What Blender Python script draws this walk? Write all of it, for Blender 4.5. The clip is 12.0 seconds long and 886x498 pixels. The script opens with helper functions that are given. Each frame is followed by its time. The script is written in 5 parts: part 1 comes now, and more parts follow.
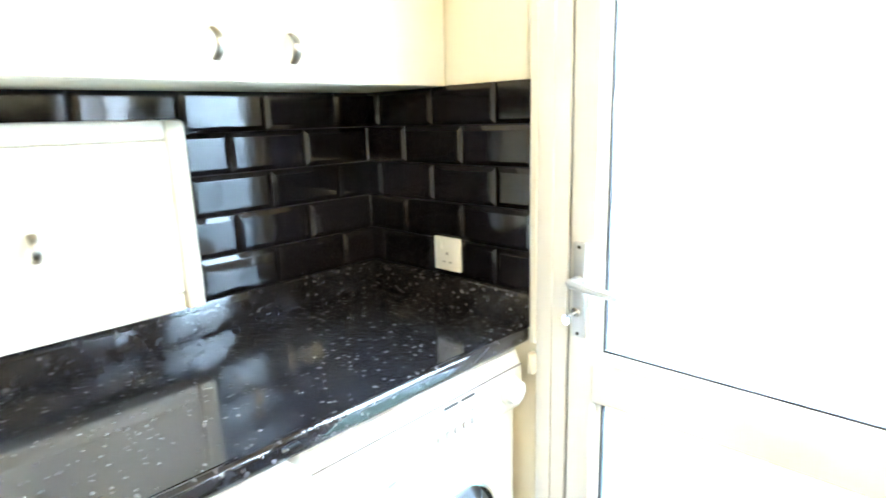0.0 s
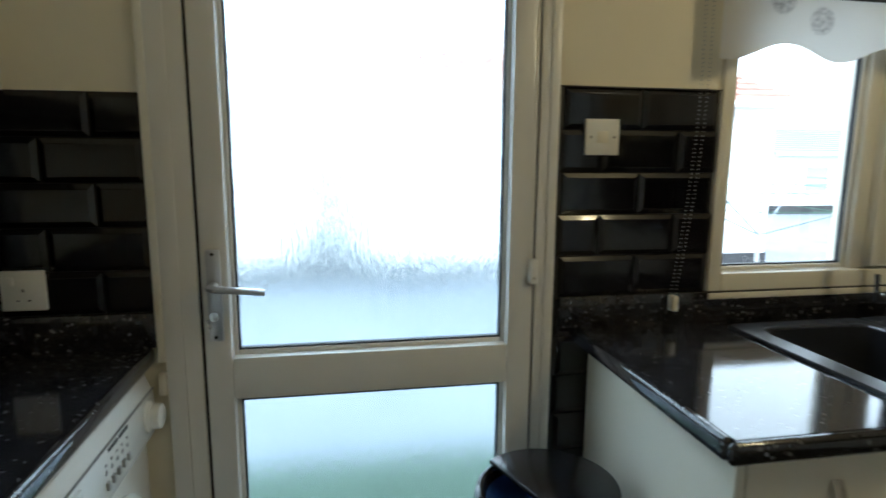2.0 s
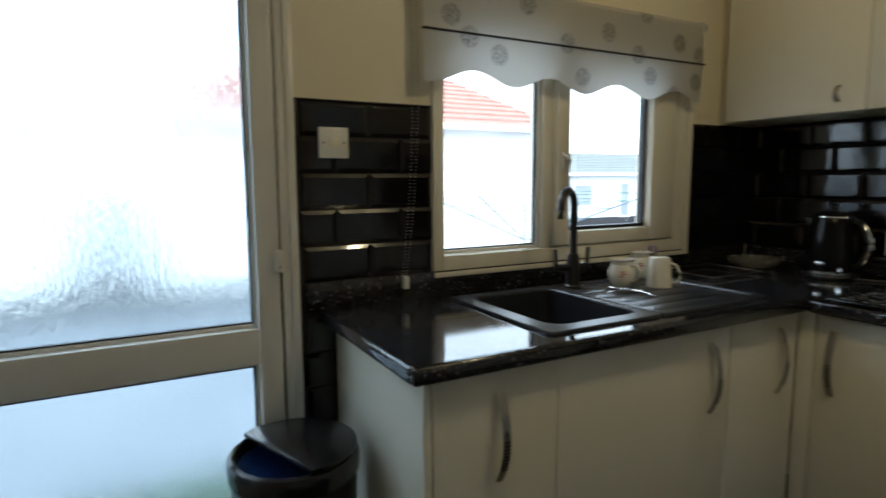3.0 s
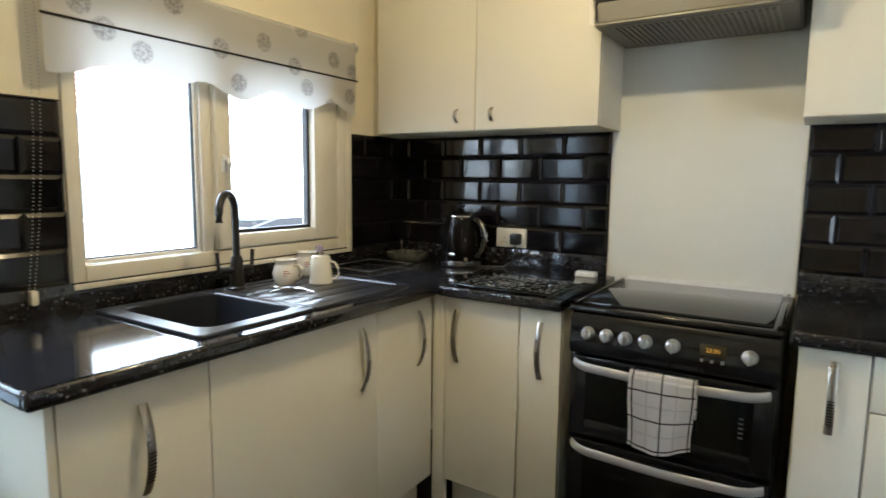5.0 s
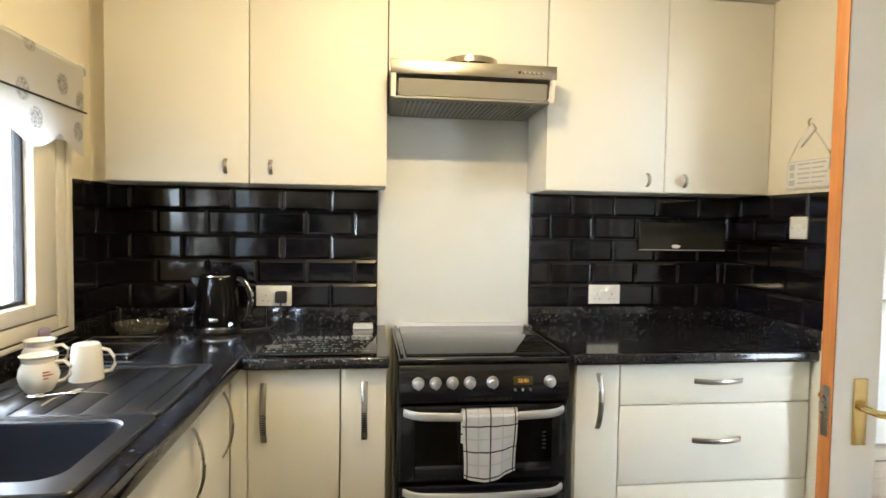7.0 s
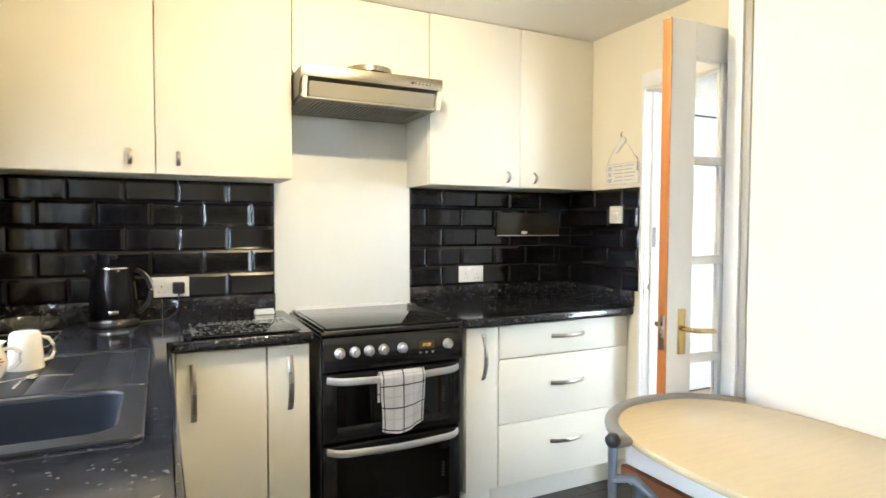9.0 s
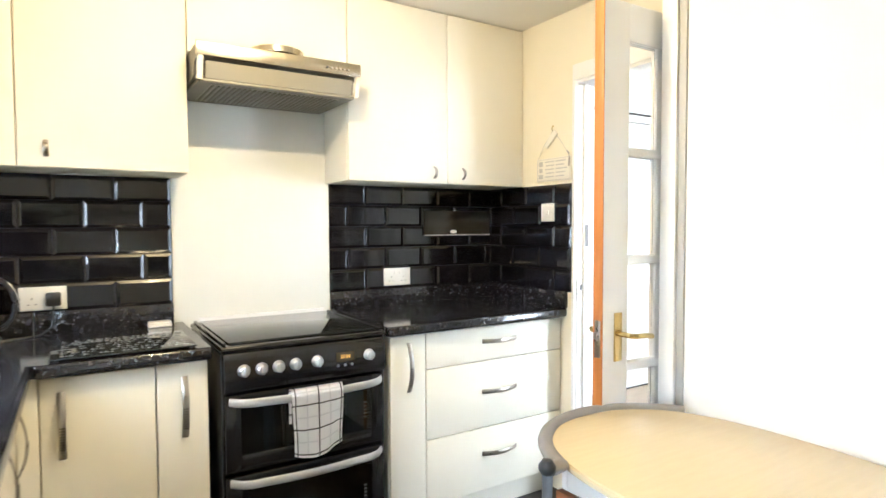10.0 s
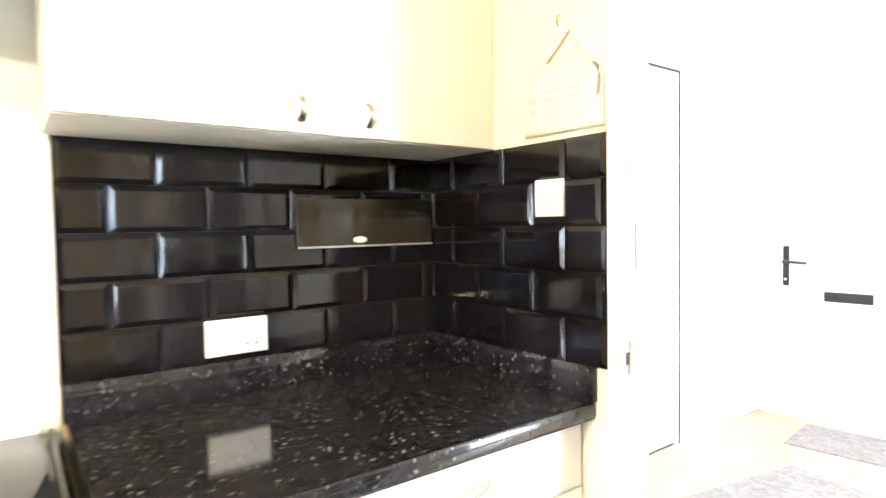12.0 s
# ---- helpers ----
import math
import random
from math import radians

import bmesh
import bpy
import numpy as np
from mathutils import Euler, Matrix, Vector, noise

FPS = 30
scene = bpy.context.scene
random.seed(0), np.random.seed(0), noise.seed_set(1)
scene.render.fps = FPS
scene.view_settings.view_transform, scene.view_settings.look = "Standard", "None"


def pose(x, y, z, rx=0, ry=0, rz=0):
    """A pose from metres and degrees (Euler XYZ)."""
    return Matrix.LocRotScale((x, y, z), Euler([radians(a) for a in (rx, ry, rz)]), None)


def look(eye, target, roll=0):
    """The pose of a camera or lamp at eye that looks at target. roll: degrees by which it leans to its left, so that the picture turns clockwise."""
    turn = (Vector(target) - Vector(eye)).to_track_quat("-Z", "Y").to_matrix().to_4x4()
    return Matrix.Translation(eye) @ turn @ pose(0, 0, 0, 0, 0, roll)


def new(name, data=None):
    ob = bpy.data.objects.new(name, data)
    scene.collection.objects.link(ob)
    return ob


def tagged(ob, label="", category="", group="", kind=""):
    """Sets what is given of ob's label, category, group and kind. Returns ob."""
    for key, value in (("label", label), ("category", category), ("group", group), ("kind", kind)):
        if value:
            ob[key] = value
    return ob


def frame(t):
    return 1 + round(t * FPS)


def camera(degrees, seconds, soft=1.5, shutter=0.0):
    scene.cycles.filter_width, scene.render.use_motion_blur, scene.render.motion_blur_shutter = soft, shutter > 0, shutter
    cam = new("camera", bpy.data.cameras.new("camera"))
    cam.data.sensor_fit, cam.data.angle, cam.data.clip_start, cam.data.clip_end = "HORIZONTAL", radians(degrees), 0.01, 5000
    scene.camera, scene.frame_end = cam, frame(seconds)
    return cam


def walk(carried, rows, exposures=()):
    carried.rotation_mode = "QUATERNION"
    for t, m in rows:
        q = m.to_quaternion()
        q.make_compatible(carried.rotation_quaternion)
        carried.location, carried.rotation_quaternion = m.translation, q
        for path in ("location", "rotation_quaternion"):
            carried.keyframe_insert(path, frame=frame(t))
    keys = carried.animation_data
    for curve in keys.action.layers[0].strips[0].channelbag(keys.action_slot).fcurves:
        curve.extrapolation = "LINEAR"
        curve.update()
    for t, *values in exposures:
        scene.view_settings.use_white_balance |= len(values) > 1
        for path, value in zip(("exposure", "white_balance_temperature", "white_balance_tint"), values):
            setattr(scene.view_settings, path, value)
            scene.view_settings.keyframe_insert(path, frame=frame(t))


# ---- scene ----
cam = camera(74.8, 12.0, soft=1.5, shutter=0.35)
PATH = [
    (0, (-1.061, 2.196, 1.377), (0.341, 3.55, 0.932), -1.7),
    (0.5, (-1.044, 2.29, 1.322), (0.647, 3.279, 0.923), -1.1),
    (1, (-1.123, 2.383, 1.325), (0.768, 2.914, 0.95), -0.6),
    (1.5, (-1.239, 2.484, 1.324), (0.73, 2.547, 0.979), 0.0),
    (2, (-1.351, 2.53, 1.326), (0.591, 2.176, 1.004), 0.4),
    (2.5, (-1.471, 2.487, 1.33), (0.398, 1.849, 1.013), 0.4),
    (3, (-1.62, 2.425, 1.267), (0.122, 1.472, 1.027), -0.3),
    (3.5, (-1.704, 2.416, 1.315), (-0.158, 1.182, 1.022), 0.5),
    (3.7, (-1.73, 2.407, 1.308), (-0.245, 1.099, 1.019), 0.3),
    (5.3, (-1.788, 2.381, 1.284), (-0.845, 0.632, 1.05), 0.7),
    (5.5, (-1.745, 2.379, 1.3), (-0.91, 0.577, 1.068), 0.6),
    (6, (-1.535, 2.402, 1.328), (-1.118, 0.456, 1.137), 0.7),
    (6.5, (-1.304, 2.446, 1.339), (-1.251, 0.452, 1.196), 0.9),
    (7, (-1.045, 2.544, 1.351), (-1.291, 0.562, 1.258), 0.9),
    (7.2, (-0.956, 2.569, 1.384), (-1.3, 0.602, 1.267), 1.0),
    (8.8, (-0.599, 2.756, 1.301), (-1.419, 0.934, 1.217), 0.3),
    (9, (-0.598, 2.752, 1.293), (-1.476, 0.957, 1.212), 0.2),
    (9.5, (-0.627, 2.741, 1.296), (-1.621, 1.008, 1.215), 0.0),
    (10, (-0.741, 2.597, 1.29), (-1.812, 0.91, 1.208), -0.2),
    (10.5, (-0.968, 2.333, 1.263), (-2.053, 0.654, 1.196), -0.4),
    (11, (-1.158, 2.015, 1.301), (-2.253, 0.344, 1.209), -0.7),
    (11.5, (-1.391, 1.675, 1.296), (-2.507, 0.017, 1.224), -0.9),
    (12, (-1.669, 1.416, 1.29), (-2.875, -0.178, 1.209), -0.9),
]
EXPOSURES = [(0.0, 3.45, 5450, 5), (0.5, 3.35, 5400, 5), (1.0, 2.8, 5350, 3), (1.3, 1.5, 5500, 2), (1.6, 0.6, 5600, 0), (2.0, 0.15, 5600, 1), (2.5, -0.25, 5600, 1), (3.0, -0.3, 5700, 3), (3.7, -0.65, 5850, 4), (4.5, 0.5, 5750, 6), (5.3, 1.4, 5750, 8), (5.5, 1.55, 5750, 9), (6.5, 1.83, 5850, 9), (7.0, 1.8, 5950, 9), (9.0, 2.13, 5700, 9), (10.0, 2.35, 5750, 10), (10.5, 2.6, 5850, 10), (11.5, 3.1, 6050, 12), (12.0, 3.2, 6100, 13)]
walk(cam, [(t, look(eye, target, roll)) for t, eye, target, roll in PATH], EXPOSURES)

# ---- world, sun and lamps ----
world = bpy.data.worlds.new("overcast")
scene.world = world
world.use_nodes = True
wn = world.node_tree.nodes
wl = world.node_tree.links
sky = wn.new("ShaderNodeTexSky")
sky.sky_type, sky.sun_disc = "NISHITA", False
sky.sun_elevation, sky.sun_rotation = radians(49), radians(234)
sky.air_density, sky.dust_density = 1.0, 3.0
pale = wn.new("ShaderNodeHueSaturation")
pale.inputs["Saturation"].default_value = 0.4
wl.new(sky.outputs[0], pale.inputs["Color"])
# an even bright cloud layer over the clear sky
cloud = wn.new("ShaderNodeMix")
cloud.data_type = "RGBA"
cloud.inputs["Factor"].default_value = 0.85
wl.new(pale.outputs[0], cloud.inputs["A"])
cloud.inputs["B"].default_value = (36.0, 39.0, 42.0, 1)
wl.new(cloud.outputs["Result"], wn["Background"].inputs["Color"])
wn["Background"].inputs["Strength"].default_value = 0.15



def lamp(name, kind, m, energy, colour, **settings):
    data = bpy.data.lights.new(name, kind)
    data.energy, data.color = energy, colour
    for key, value in settings.items():
        if key == "shape":
            data.shape = value
        elif key == "size":
            data.size = value
        elif key == "size_y":
            data.size_y = value
        elif key == "angle":
            data.angle = value
        elif key == "radius":
            data.shadow_soft_size = value
    ob = new(name, data)
    ob.matrix_world = m
    return ob


lamp("sun", "SUN", look((-7, -5, 10), (0, 0, 0)), 2.4, (1.0, 0.97, 0.93), angle=radians(20))
# the two bulbs of the kitchen's ceiling light
for bx in (-1.14, -1.23):
    lamp("bulb", "POINT", pose(bx, 1.25, 2.13), 5.3, (1.0, 0.75, 0.41), radius=0.016)


# ---- materials ----
def principled(name, colour, rough=0.5, metal=0.0, **more):
    m = bpy.data.materials.new(name)
    m.use_nodes = True
    b = m.node_tree.nodes["Principled BSDF"]
    b.inputs["Base Color"].default_value = (*colour, 1)
    b.inputs["Roughness"].default_value = rough
    b.inputs["Metallic"].default_value = metal
    for key, value in more.items():
        b.inputs[key.replace("_", " ")].default_value = value
    return m, m.node_tree.nodes, m.node_tree.links, b


def coords(n, l, scale=(1, 1, 1), kind="Object"):
    tc, mp = n.new("ShaderNodeTexCoord"), n.new("ShaderNodeMapping")
    mp.inputs["Scale"].default_value = scale
    l.new(tc.outputs[kind], mp.inputs["Vector"])
    return mp.outputs[0]


def noise_node(n, l, vec, scale, detail=4.0, rough=0.5):
    t = n.new("ShaderNodeTexNoise")
    t.inputs["Scale"].default_value, t.inputs["Detail"].default_value, t.inputs["Roughness"].default_value = scale, detail, rough
    l.new(vec, t.inputs["Vector"])
    return t.outputs["Fac"]


def ramp(n, l, fac, stops):
    r = n.new("ShaderNodeValToRGB")
    e = r.color_ramp.elements
    e[0].position, e[0].color = stops[0][0], (*stops[0][1], 1)
    e[1].position, e[1].color = stops[-1][0], (*stops[-1][1], 1)
    for p, c in stops[1:-1]:
        k = e.new(p)
        k.color = (*c, 1)
    l.new(fac, r.inputs[0])
    return r.outputs[0]


def bump(n, l, b, height, strength, distance):
    k = n.new("ShaderNodeBump")
    k.inputs["Strength"].default_value, k.inputs["Distance"].default_value = strength, distance
    l.new(height, k.inputs["Height"])
    l.new(k.outputs[0], b.inputs["Normal"])


def worn(name, colour, rough=0.5, metal=0.0, vary=0.06, big=1.5, fine=120.0, relief=0.15, depth=0.001, **more):
    """A painted, plastic or metal surface, uneven at two scales."""
    m, n, l, b = principled(name, colour, rough, metal, **more)
    v = coords(n, l)
    dark = tuple(c * (1 - vary) for c in colour)
    light = tuple(min(1, c * (1 + vary)) for c in colour)
    l.new(ramp(n, l, noise_node(n, l, v, big, 5, 0.6), [(0.3, dark), (0.7, light)]), b.inputs["Base Color"])
    f = noise_node(n, l, v, fine, 3)
    r = n.new("ShaderNodeMapRange")
    r.inputs["To Min"].default_value, r.inputs["To Max"].default_value = max(0.02, rough * 0.85), min(1, rough * 1.15)
    l.new(noise_node(n, l, v, big * 6, 4), r.inputs["Value"])
    l.new(r.outputs[0], b.inputs["Roughness"])
    if relief:
        bump(n, l, b, f, relief, depth)
    return m


WALL = worn("cream_wall_paint", (0.80, 0.735, 0.57), 0.75, vary=0.035, fine=260, relief=0.2, depth=0.0008)
WALL_WHITE = worn("white_wall_paint", (0.80, 0.79, 0.76), 0.7, vary=0.02, fine=260, relief=0.2, depth=0.0008)
CEILING = worn("ceiling_paint", (0.80, 0.77, 0.68), 0.85, vary=0.03, fine=180, relief=0.35, depth=0.001)
CABINET = worn("ivory_cabinet_foil", (0.79, 0.755, 0.64), 0.62, vary=0.02, big=2.5, fine=300, relief=0.06, depth=0.0004)
CARCASS = worn("cabinet_carcass", (0.66, 0.65, 0.60), 0.45, vary=0.03)
UPVC = worn("white_upvc", (0.78, 0.76, 0.71), 0.3, vary=0.025, fine=200, relief=0.04, depth=0.0004)
UPVC_CREAM = worn("cream_upvc", (0.80, 0.76, 0.65), 0.32, vary=0.03, fine=200, relief=0.04, depth=0.0004)
WHITE_GLOSS = worn("white_gloss_paint", (0.80, 0.79, 0.76), 0.3, vary=0.03, fine=90, relief=0.1, depth=0.0006)
WHITE_PLASTIC = worn("white_plastic", (0.78, 0.77, 0.72), 0.3, vary=0.02, relief=0.03)
APPLIANCE = worn("white_enamel", (0.80, 0.79, 0.74), 0.22, vary=0.02, relief=0.02)
BLACK_ENAMEL = worn("black_enamel", (0.008, 0.008, 0.009), 0.14, vary=0.2, relief=0.03, depth=0.0003)
BLACK_PLASTIC = worn("black_plastic", (0.014, 0.014, 0.015), 0.35, vary=0.15, relief=0.08)
BIN_GLOSS = principled("bin_gloss_black", (0.010, 0.010, 0.012), 0.22)[0]
SINK_BLACK = worn("black_sink_composite", (0.020, 0.022, 0.028), 0.30, vary=0.15, fine=700, relief=0.2, depth=0.0004)
KETTLE_BLACK = principled("kettle_black", (0.006, 0.006, 0.007), 0.12, 0.0, IOR=1.26)[0]
VISOR = worn("visor_satin", (0.25, 0.235, 0.19), 0.42, vary=0.04, relief=0.05)
BLACK_MATT = worn("black_composite", (0.017, 0.018, 0.022), 0.42, vary=0.15, fine=700, relief=0.25, depth=0.0005)
SPLASH = worn("pale_splashback", (0.74, 0.735, 0.66), 0.4, vary=0.03, big=3, relief=0.05)
SMOKED = worn("smoked_glass_panel", (0.035, 0.030, 0.023), 0.06, vary=0.1, relief=0.0)
DARK_GAP = principled("rubber_seal", (0.02, 0.02, 0.022), 0.6)[0]
GROUT = worn("dark_grout", (0.035, 0.034, 0.036), 0.8, vary=0.2, fine=500, relief=0.3)
GREY_TRIM = worn("grey_trim", (0.40, 0.40, 0.38), 0.45, vary=0.05)
GREY_TUBE = worn("blue_grey_tube", (0.22, 0.25, 0.30), 0.3, 0.6, vary=0.08, relief=0.05)
GREY_BACK = worn("grey_chair_back", (0.20, 0.195, 0.19), 0.45, vary=0.08, relief=0.1)
MUG = worn("white_glazed_china", (0.80, 0.77, 0.69), 0.12, vary=0.02, relief=0.02)
RED_PRINT = principled("red_print", (0.45, 0.08, 0.05), 0.3)[0]
BROWN_WOOD = worn("brown_wood", (0.20, 0.075, 0.03), 0.4, vary=0.3, big=8, relief=0.1)
BLUE_BAG = worn("blue_bin_bag", (0.025, 0.07, 0.28), 0.3, vary=0.2, fine=60, relief=0.5, depth=0.004)
LILAC = worn("lilac_cap", (0.45, 0.38, 0.55), 0.35)
CLOCK_FACE = principled("display_glass", (0.06, 0.05, 0.03), 0.15)[0]
PAPER = worn("paper_card", (0.78, 0.74, 0.64), 0.8, vary=0.04)
OVEN_MARK = principled("oven_marks", (0.09, 0.09, 0.09), 0.6)[0]
GREY_INK = principled("grey_ink", (0.28, 0.27, 0.26), 0.7)[0]
DARK_INK = principled("dark_ink", (0.05, 0.05, 0.05), 0.6)[0]
PALE_INK = principled("pale_grey_ink", (0.52, 0.50, 0.46), 0.7)[0]
WHITE_PRINT = principled("white_print", (0.20, 0.20, 0.20), 0.3)[0]


def metal_material(name, colour, rough, stretch=(4, 400, 400), relief=0.08):
    m, n, l, b = principled(name, colour, rough, 1.0)
    f = noise_node(n, l, coords(n, l, stretch), 1.0, 6, 0.7)
    r = n.new("ShaderNodeMapRange")
    r.inputs["To Min"].default_value, r.inputs["To Max"].default_value = rough * 0.7, min(1, rough * 1.4)
    l.new(f, r.inputs["Value"])
    l.new(r.outputs[0], b.inputs["Roughness"])
    bump(n, l, b, f, relief, 0.0004)
    return m


STEEL = metal_material("brushed_steel", (0.52, 0.48, 0.40), 0.24)
NICKEL = metal_material("brushed_nickel", (0.42, 0.39, 0.34), 0.28, (60, 60, 60))
GROOVE = metal_material("dark_nickel_groove", (0.10, 0.095, 0.085), 0.4, (60, 60, 60))
SILVER = metal_material("silver_metal", (0.62, 0.62, 0.63), 0.34, (50, 50, 50))
SILVER_PAINT = worn("silver_paint", (0.42, 0.42, 0.43), 0.42, 0.35, vary=0.05, relief=0.05)
CHROME = metal_material("chrome", (0.72, 0.72, 0.73), 0.08, (30, 30, 30), 0.01)
BRASS = metal_material("polished_brass", (0.62, 0.48, 0.22), 0.2, (40, 40, 40), 0.02)
HOOD_GREY = worn("dull_grey_enamel", (0.17, 0.16, 0.135), 0.5, vary=0.06, relief=0.05)


def tile_material():
    m, n, l, b = principled("black_glazed_tile", (0.006, 0.006, 0.008), 0.07)
    v = coords(n, l)
    info = n.new("ShaderNodeObjectInfo")
    l.new(ramp(n, l, info.outputs["Random"], [(0.0, (0.003, 0.003, 0.004)), (1.0, (0.007, 0.006, 0.008))]), b.inputs["Base Color"])
    r = n.new("ShaderNodeMapRange")
    r.inputs["To Min"].default_value, r.inputs["To Max"].default_value = 0.04, 0.15
    l.new(noise_node(n, l, v, 18, 5, 0.65), r.inputs["Value"])
    l.new(r.outputs[0], b.inputs["Roughness"])
    shift = n.new("ShaderNodeVectorMath")
    shift.operation = "MULTIPLY_ADD"
    l.new(info.outputs["Random"], shift.inputs[0])
    shift.inputs[1].default_value = (31, 17, 23)
    l.new(v, shift.inputs[2])
    bump(n, l, b, noise_node(n, l, shift.outputs[0], 9, 2), 0.22, 0.004)
    return m


def worktop_material():
    m, n, l, b = principled("black_speckled_laminate", (0.012, 0.012, 0.014), 0.12, 0.0, IOR=1.6)
    v = coords(n, l)
    base = ramp(n, l, noise_node(n, l, v, 38, 6, 0.7), [(0.35, (0.006, 0.006, 0.008)), (0.62, (0.022, 0.022, 0.026)), (0.8, (0.035, 0.035, 0.04))])
    spots = n.new("ShaderNodeTexVoronoi")
    spots.inputs["Scale"].default_value = 72
    warp = n.new("ShaderNodeVectorMath")
    warp.operation = "MULTIPLY_ADD"
    nz = n.new("ShaderNodeTexNoise")
    nz.inputs["Scale"].default_value = 45
    l.new(v, nz.inputs["Vector"])
    l.new(nz.outputs["Color"], warp.inputs[0])
    warp.inputs[1].default_value = (0.02, 0.02, 0.02)
    l.new(v, warp.inputs[2])
    l.new(warp.outputs[0], spots.inputs["Vector"])
    near = ramp(n, l, spots.outputs["Distance"], [(0.20, (1, 1, 1)), (0.32, (0, 0, 0))])
    some = ramp(n, l, spots.outputs["Color"], [(0.50, (0, 0, 0)), (0.66, (1, 1, 1))])
    both = n.new("ShaderNodeMath")
    both.operation = "MULTIPLY"
    l.new(near, both.inputs[0])
    l.new(some, both.inputs[1])
    mix = n.new("ShaderNodeMix")
    mix.data_type = "RGBA"
    l.new(both.outputs[0], mix.inputs["Factor"])
    l.new(base, mix.inputs["A"])
    mix.inputs["B"].default_value = (0.115, 0.113, 0.112, 1)
    l.new(mix.outputs["Result"], b.inputs["Base Color"])
    r = n.new("ShaderNodeMapRange")
    r.inputs["To Min"].default_value, r.inputs["To Max"].default_value = 0.05, 0.14
    l.new(noise_node(n, l, v, 11, 5, 0.7), r.inputs["Value"])
    l.new(r.outputs[0], b.inputs["Roughness"])
    bump(n, l, b, noise_node(n, l, v, 200, 2), 0.03, 0.0005)
    return m


def wood_material(name, dark, light, stretch, rough=0.45):
    m, n, l, b = principled(name, light, rough)
    v = coords(n, l, stretch)
    f = noise_node(n, l, v, 6, 7, 0.6)
    l.new(ramp(n, l, f, [(0.3, dark), (0.7, light)]), b.inputs["Base Color"])
    bump(n, l, b, f, 0.1, 0.001)
    return m


def glass_material(name, colour=(1, 1, 1), rough=0.0, ior=1.45):
    return principled(name, colour, rough, 0.0, Transmission_Weight=1.0, IOR=ior)[0]


def obscure_glass():
    m, n, l, b = principled("obscure_glass", (0.74, 0.81, 0.84), 0.2, 0.0, Transmission_Weight=1.0, IOR=1.3)
    v = coords(n, l, (1, 1, 0.25))
    bump(n, l, b, noise_node(n, l, v, 130, 3, 0.6), 0.55, 0.004)
    # runs of condensation, gathered in patches
    runs = ramp(n, l, noise_node(n, l, coords(n, l, (1, 1, 0.045)), 95, 4, 0.6), [(0.50, (0, 0, 0)), (0.66, (1, 1, 1))])
    patch = ramp(n, l, noise_node(n, l, coords(n, l, (1, 1, 0.7)), 3.2, 3, 0.6), [(0.44, (0, 0, 0)), (0.66, (1, 1, 1))])
    k = n.new("ShaderNodeMath")
    k.operation = "MULTIPLY"
    l.new(runs, k.inputs[0])
    l.new(patch, k.inputs[1])
    l.new(ramp(n, l, k.outputs[0], [(0.0, (0.75, 0.82, 0.85)), (1.0, (0.50, 0.58, 0.62))]), b.inputs["Base Color"])
    return m


def towel_material():
    m, n, l, b = principled("checked_cotton", (0.80, 0.80, 0.80), 0.9)
    tc = n.new("ShaderNodeTexCoord")
    sep = n.new("ShaderNodeSeparateXYZ")
    l.new(tc.outputs["UV"], sep.inputs[0])

    def lines(out, period, offset, width):
        a = n.new("ShaderNodeMath")
        a.operation = "ADD"
        l.new(out, a.inputs[0])
        a.inputs[1].default_value = offset
        w = n.new("ShaderNodeMath")
        w.operation = "PINGPONG"
        l.new(a.outputs[0], w.inputs[0])
        w.inputs[1].default_value = period / 2
        c = n.new("ShaderNodeMath")
        c.operation = "LESS_THAN"
        l.new(w.outputs[0], c.inputs[0])
        c.inputs[1].default_value = width / 2
        return c.outputs[0]

    def either(a, c):
        k = n.new("ShaderNodeMath")
        k.operation = "MAXIMUM"
        l.new(a, k.inputs[0])
        l.new(c, k.inputs[1])
        return k.outputs[0]

    black = either(lines(sep.outputs["X"], 0.084, 0.072, 0.0045), lines(sep.outputs["Y"], 0.084, 0.042, 0.0045))
    grey = either(lines(sep.outputs["X"], 0.042, 0.030, 0.005), lines(sep.outputs["Y"], 0.042, 0.0, 0.005))
    m1, m2 = n.new("ShaderNodeMix"), n.new("ShaderNodeMix")
    m1.data_type = m2.data_type = "RGBA"
    l.new(grey, m1.inputs["Factor"])
    m1.inputs["A"].default_value, m1.inputs["B"].default_value = (0.88, 0.87, 0.88, 1), (0.74, 0.73, 0.75, 1)
    l.new(black, m2.inputs["Factor"])
    l.new(m1.outputs["Result"], m2.inputs["A"])
    m2.inputs["B"].default_value = (0.035, 0.035, 0.04, 1)
    l.new(m2.outputs["Result"], b.inputs["Base Color"])
    bump(n, l, b, noise_node(n, l, coords(n, l), 500, 3), 0.5, 0.002)
    return m


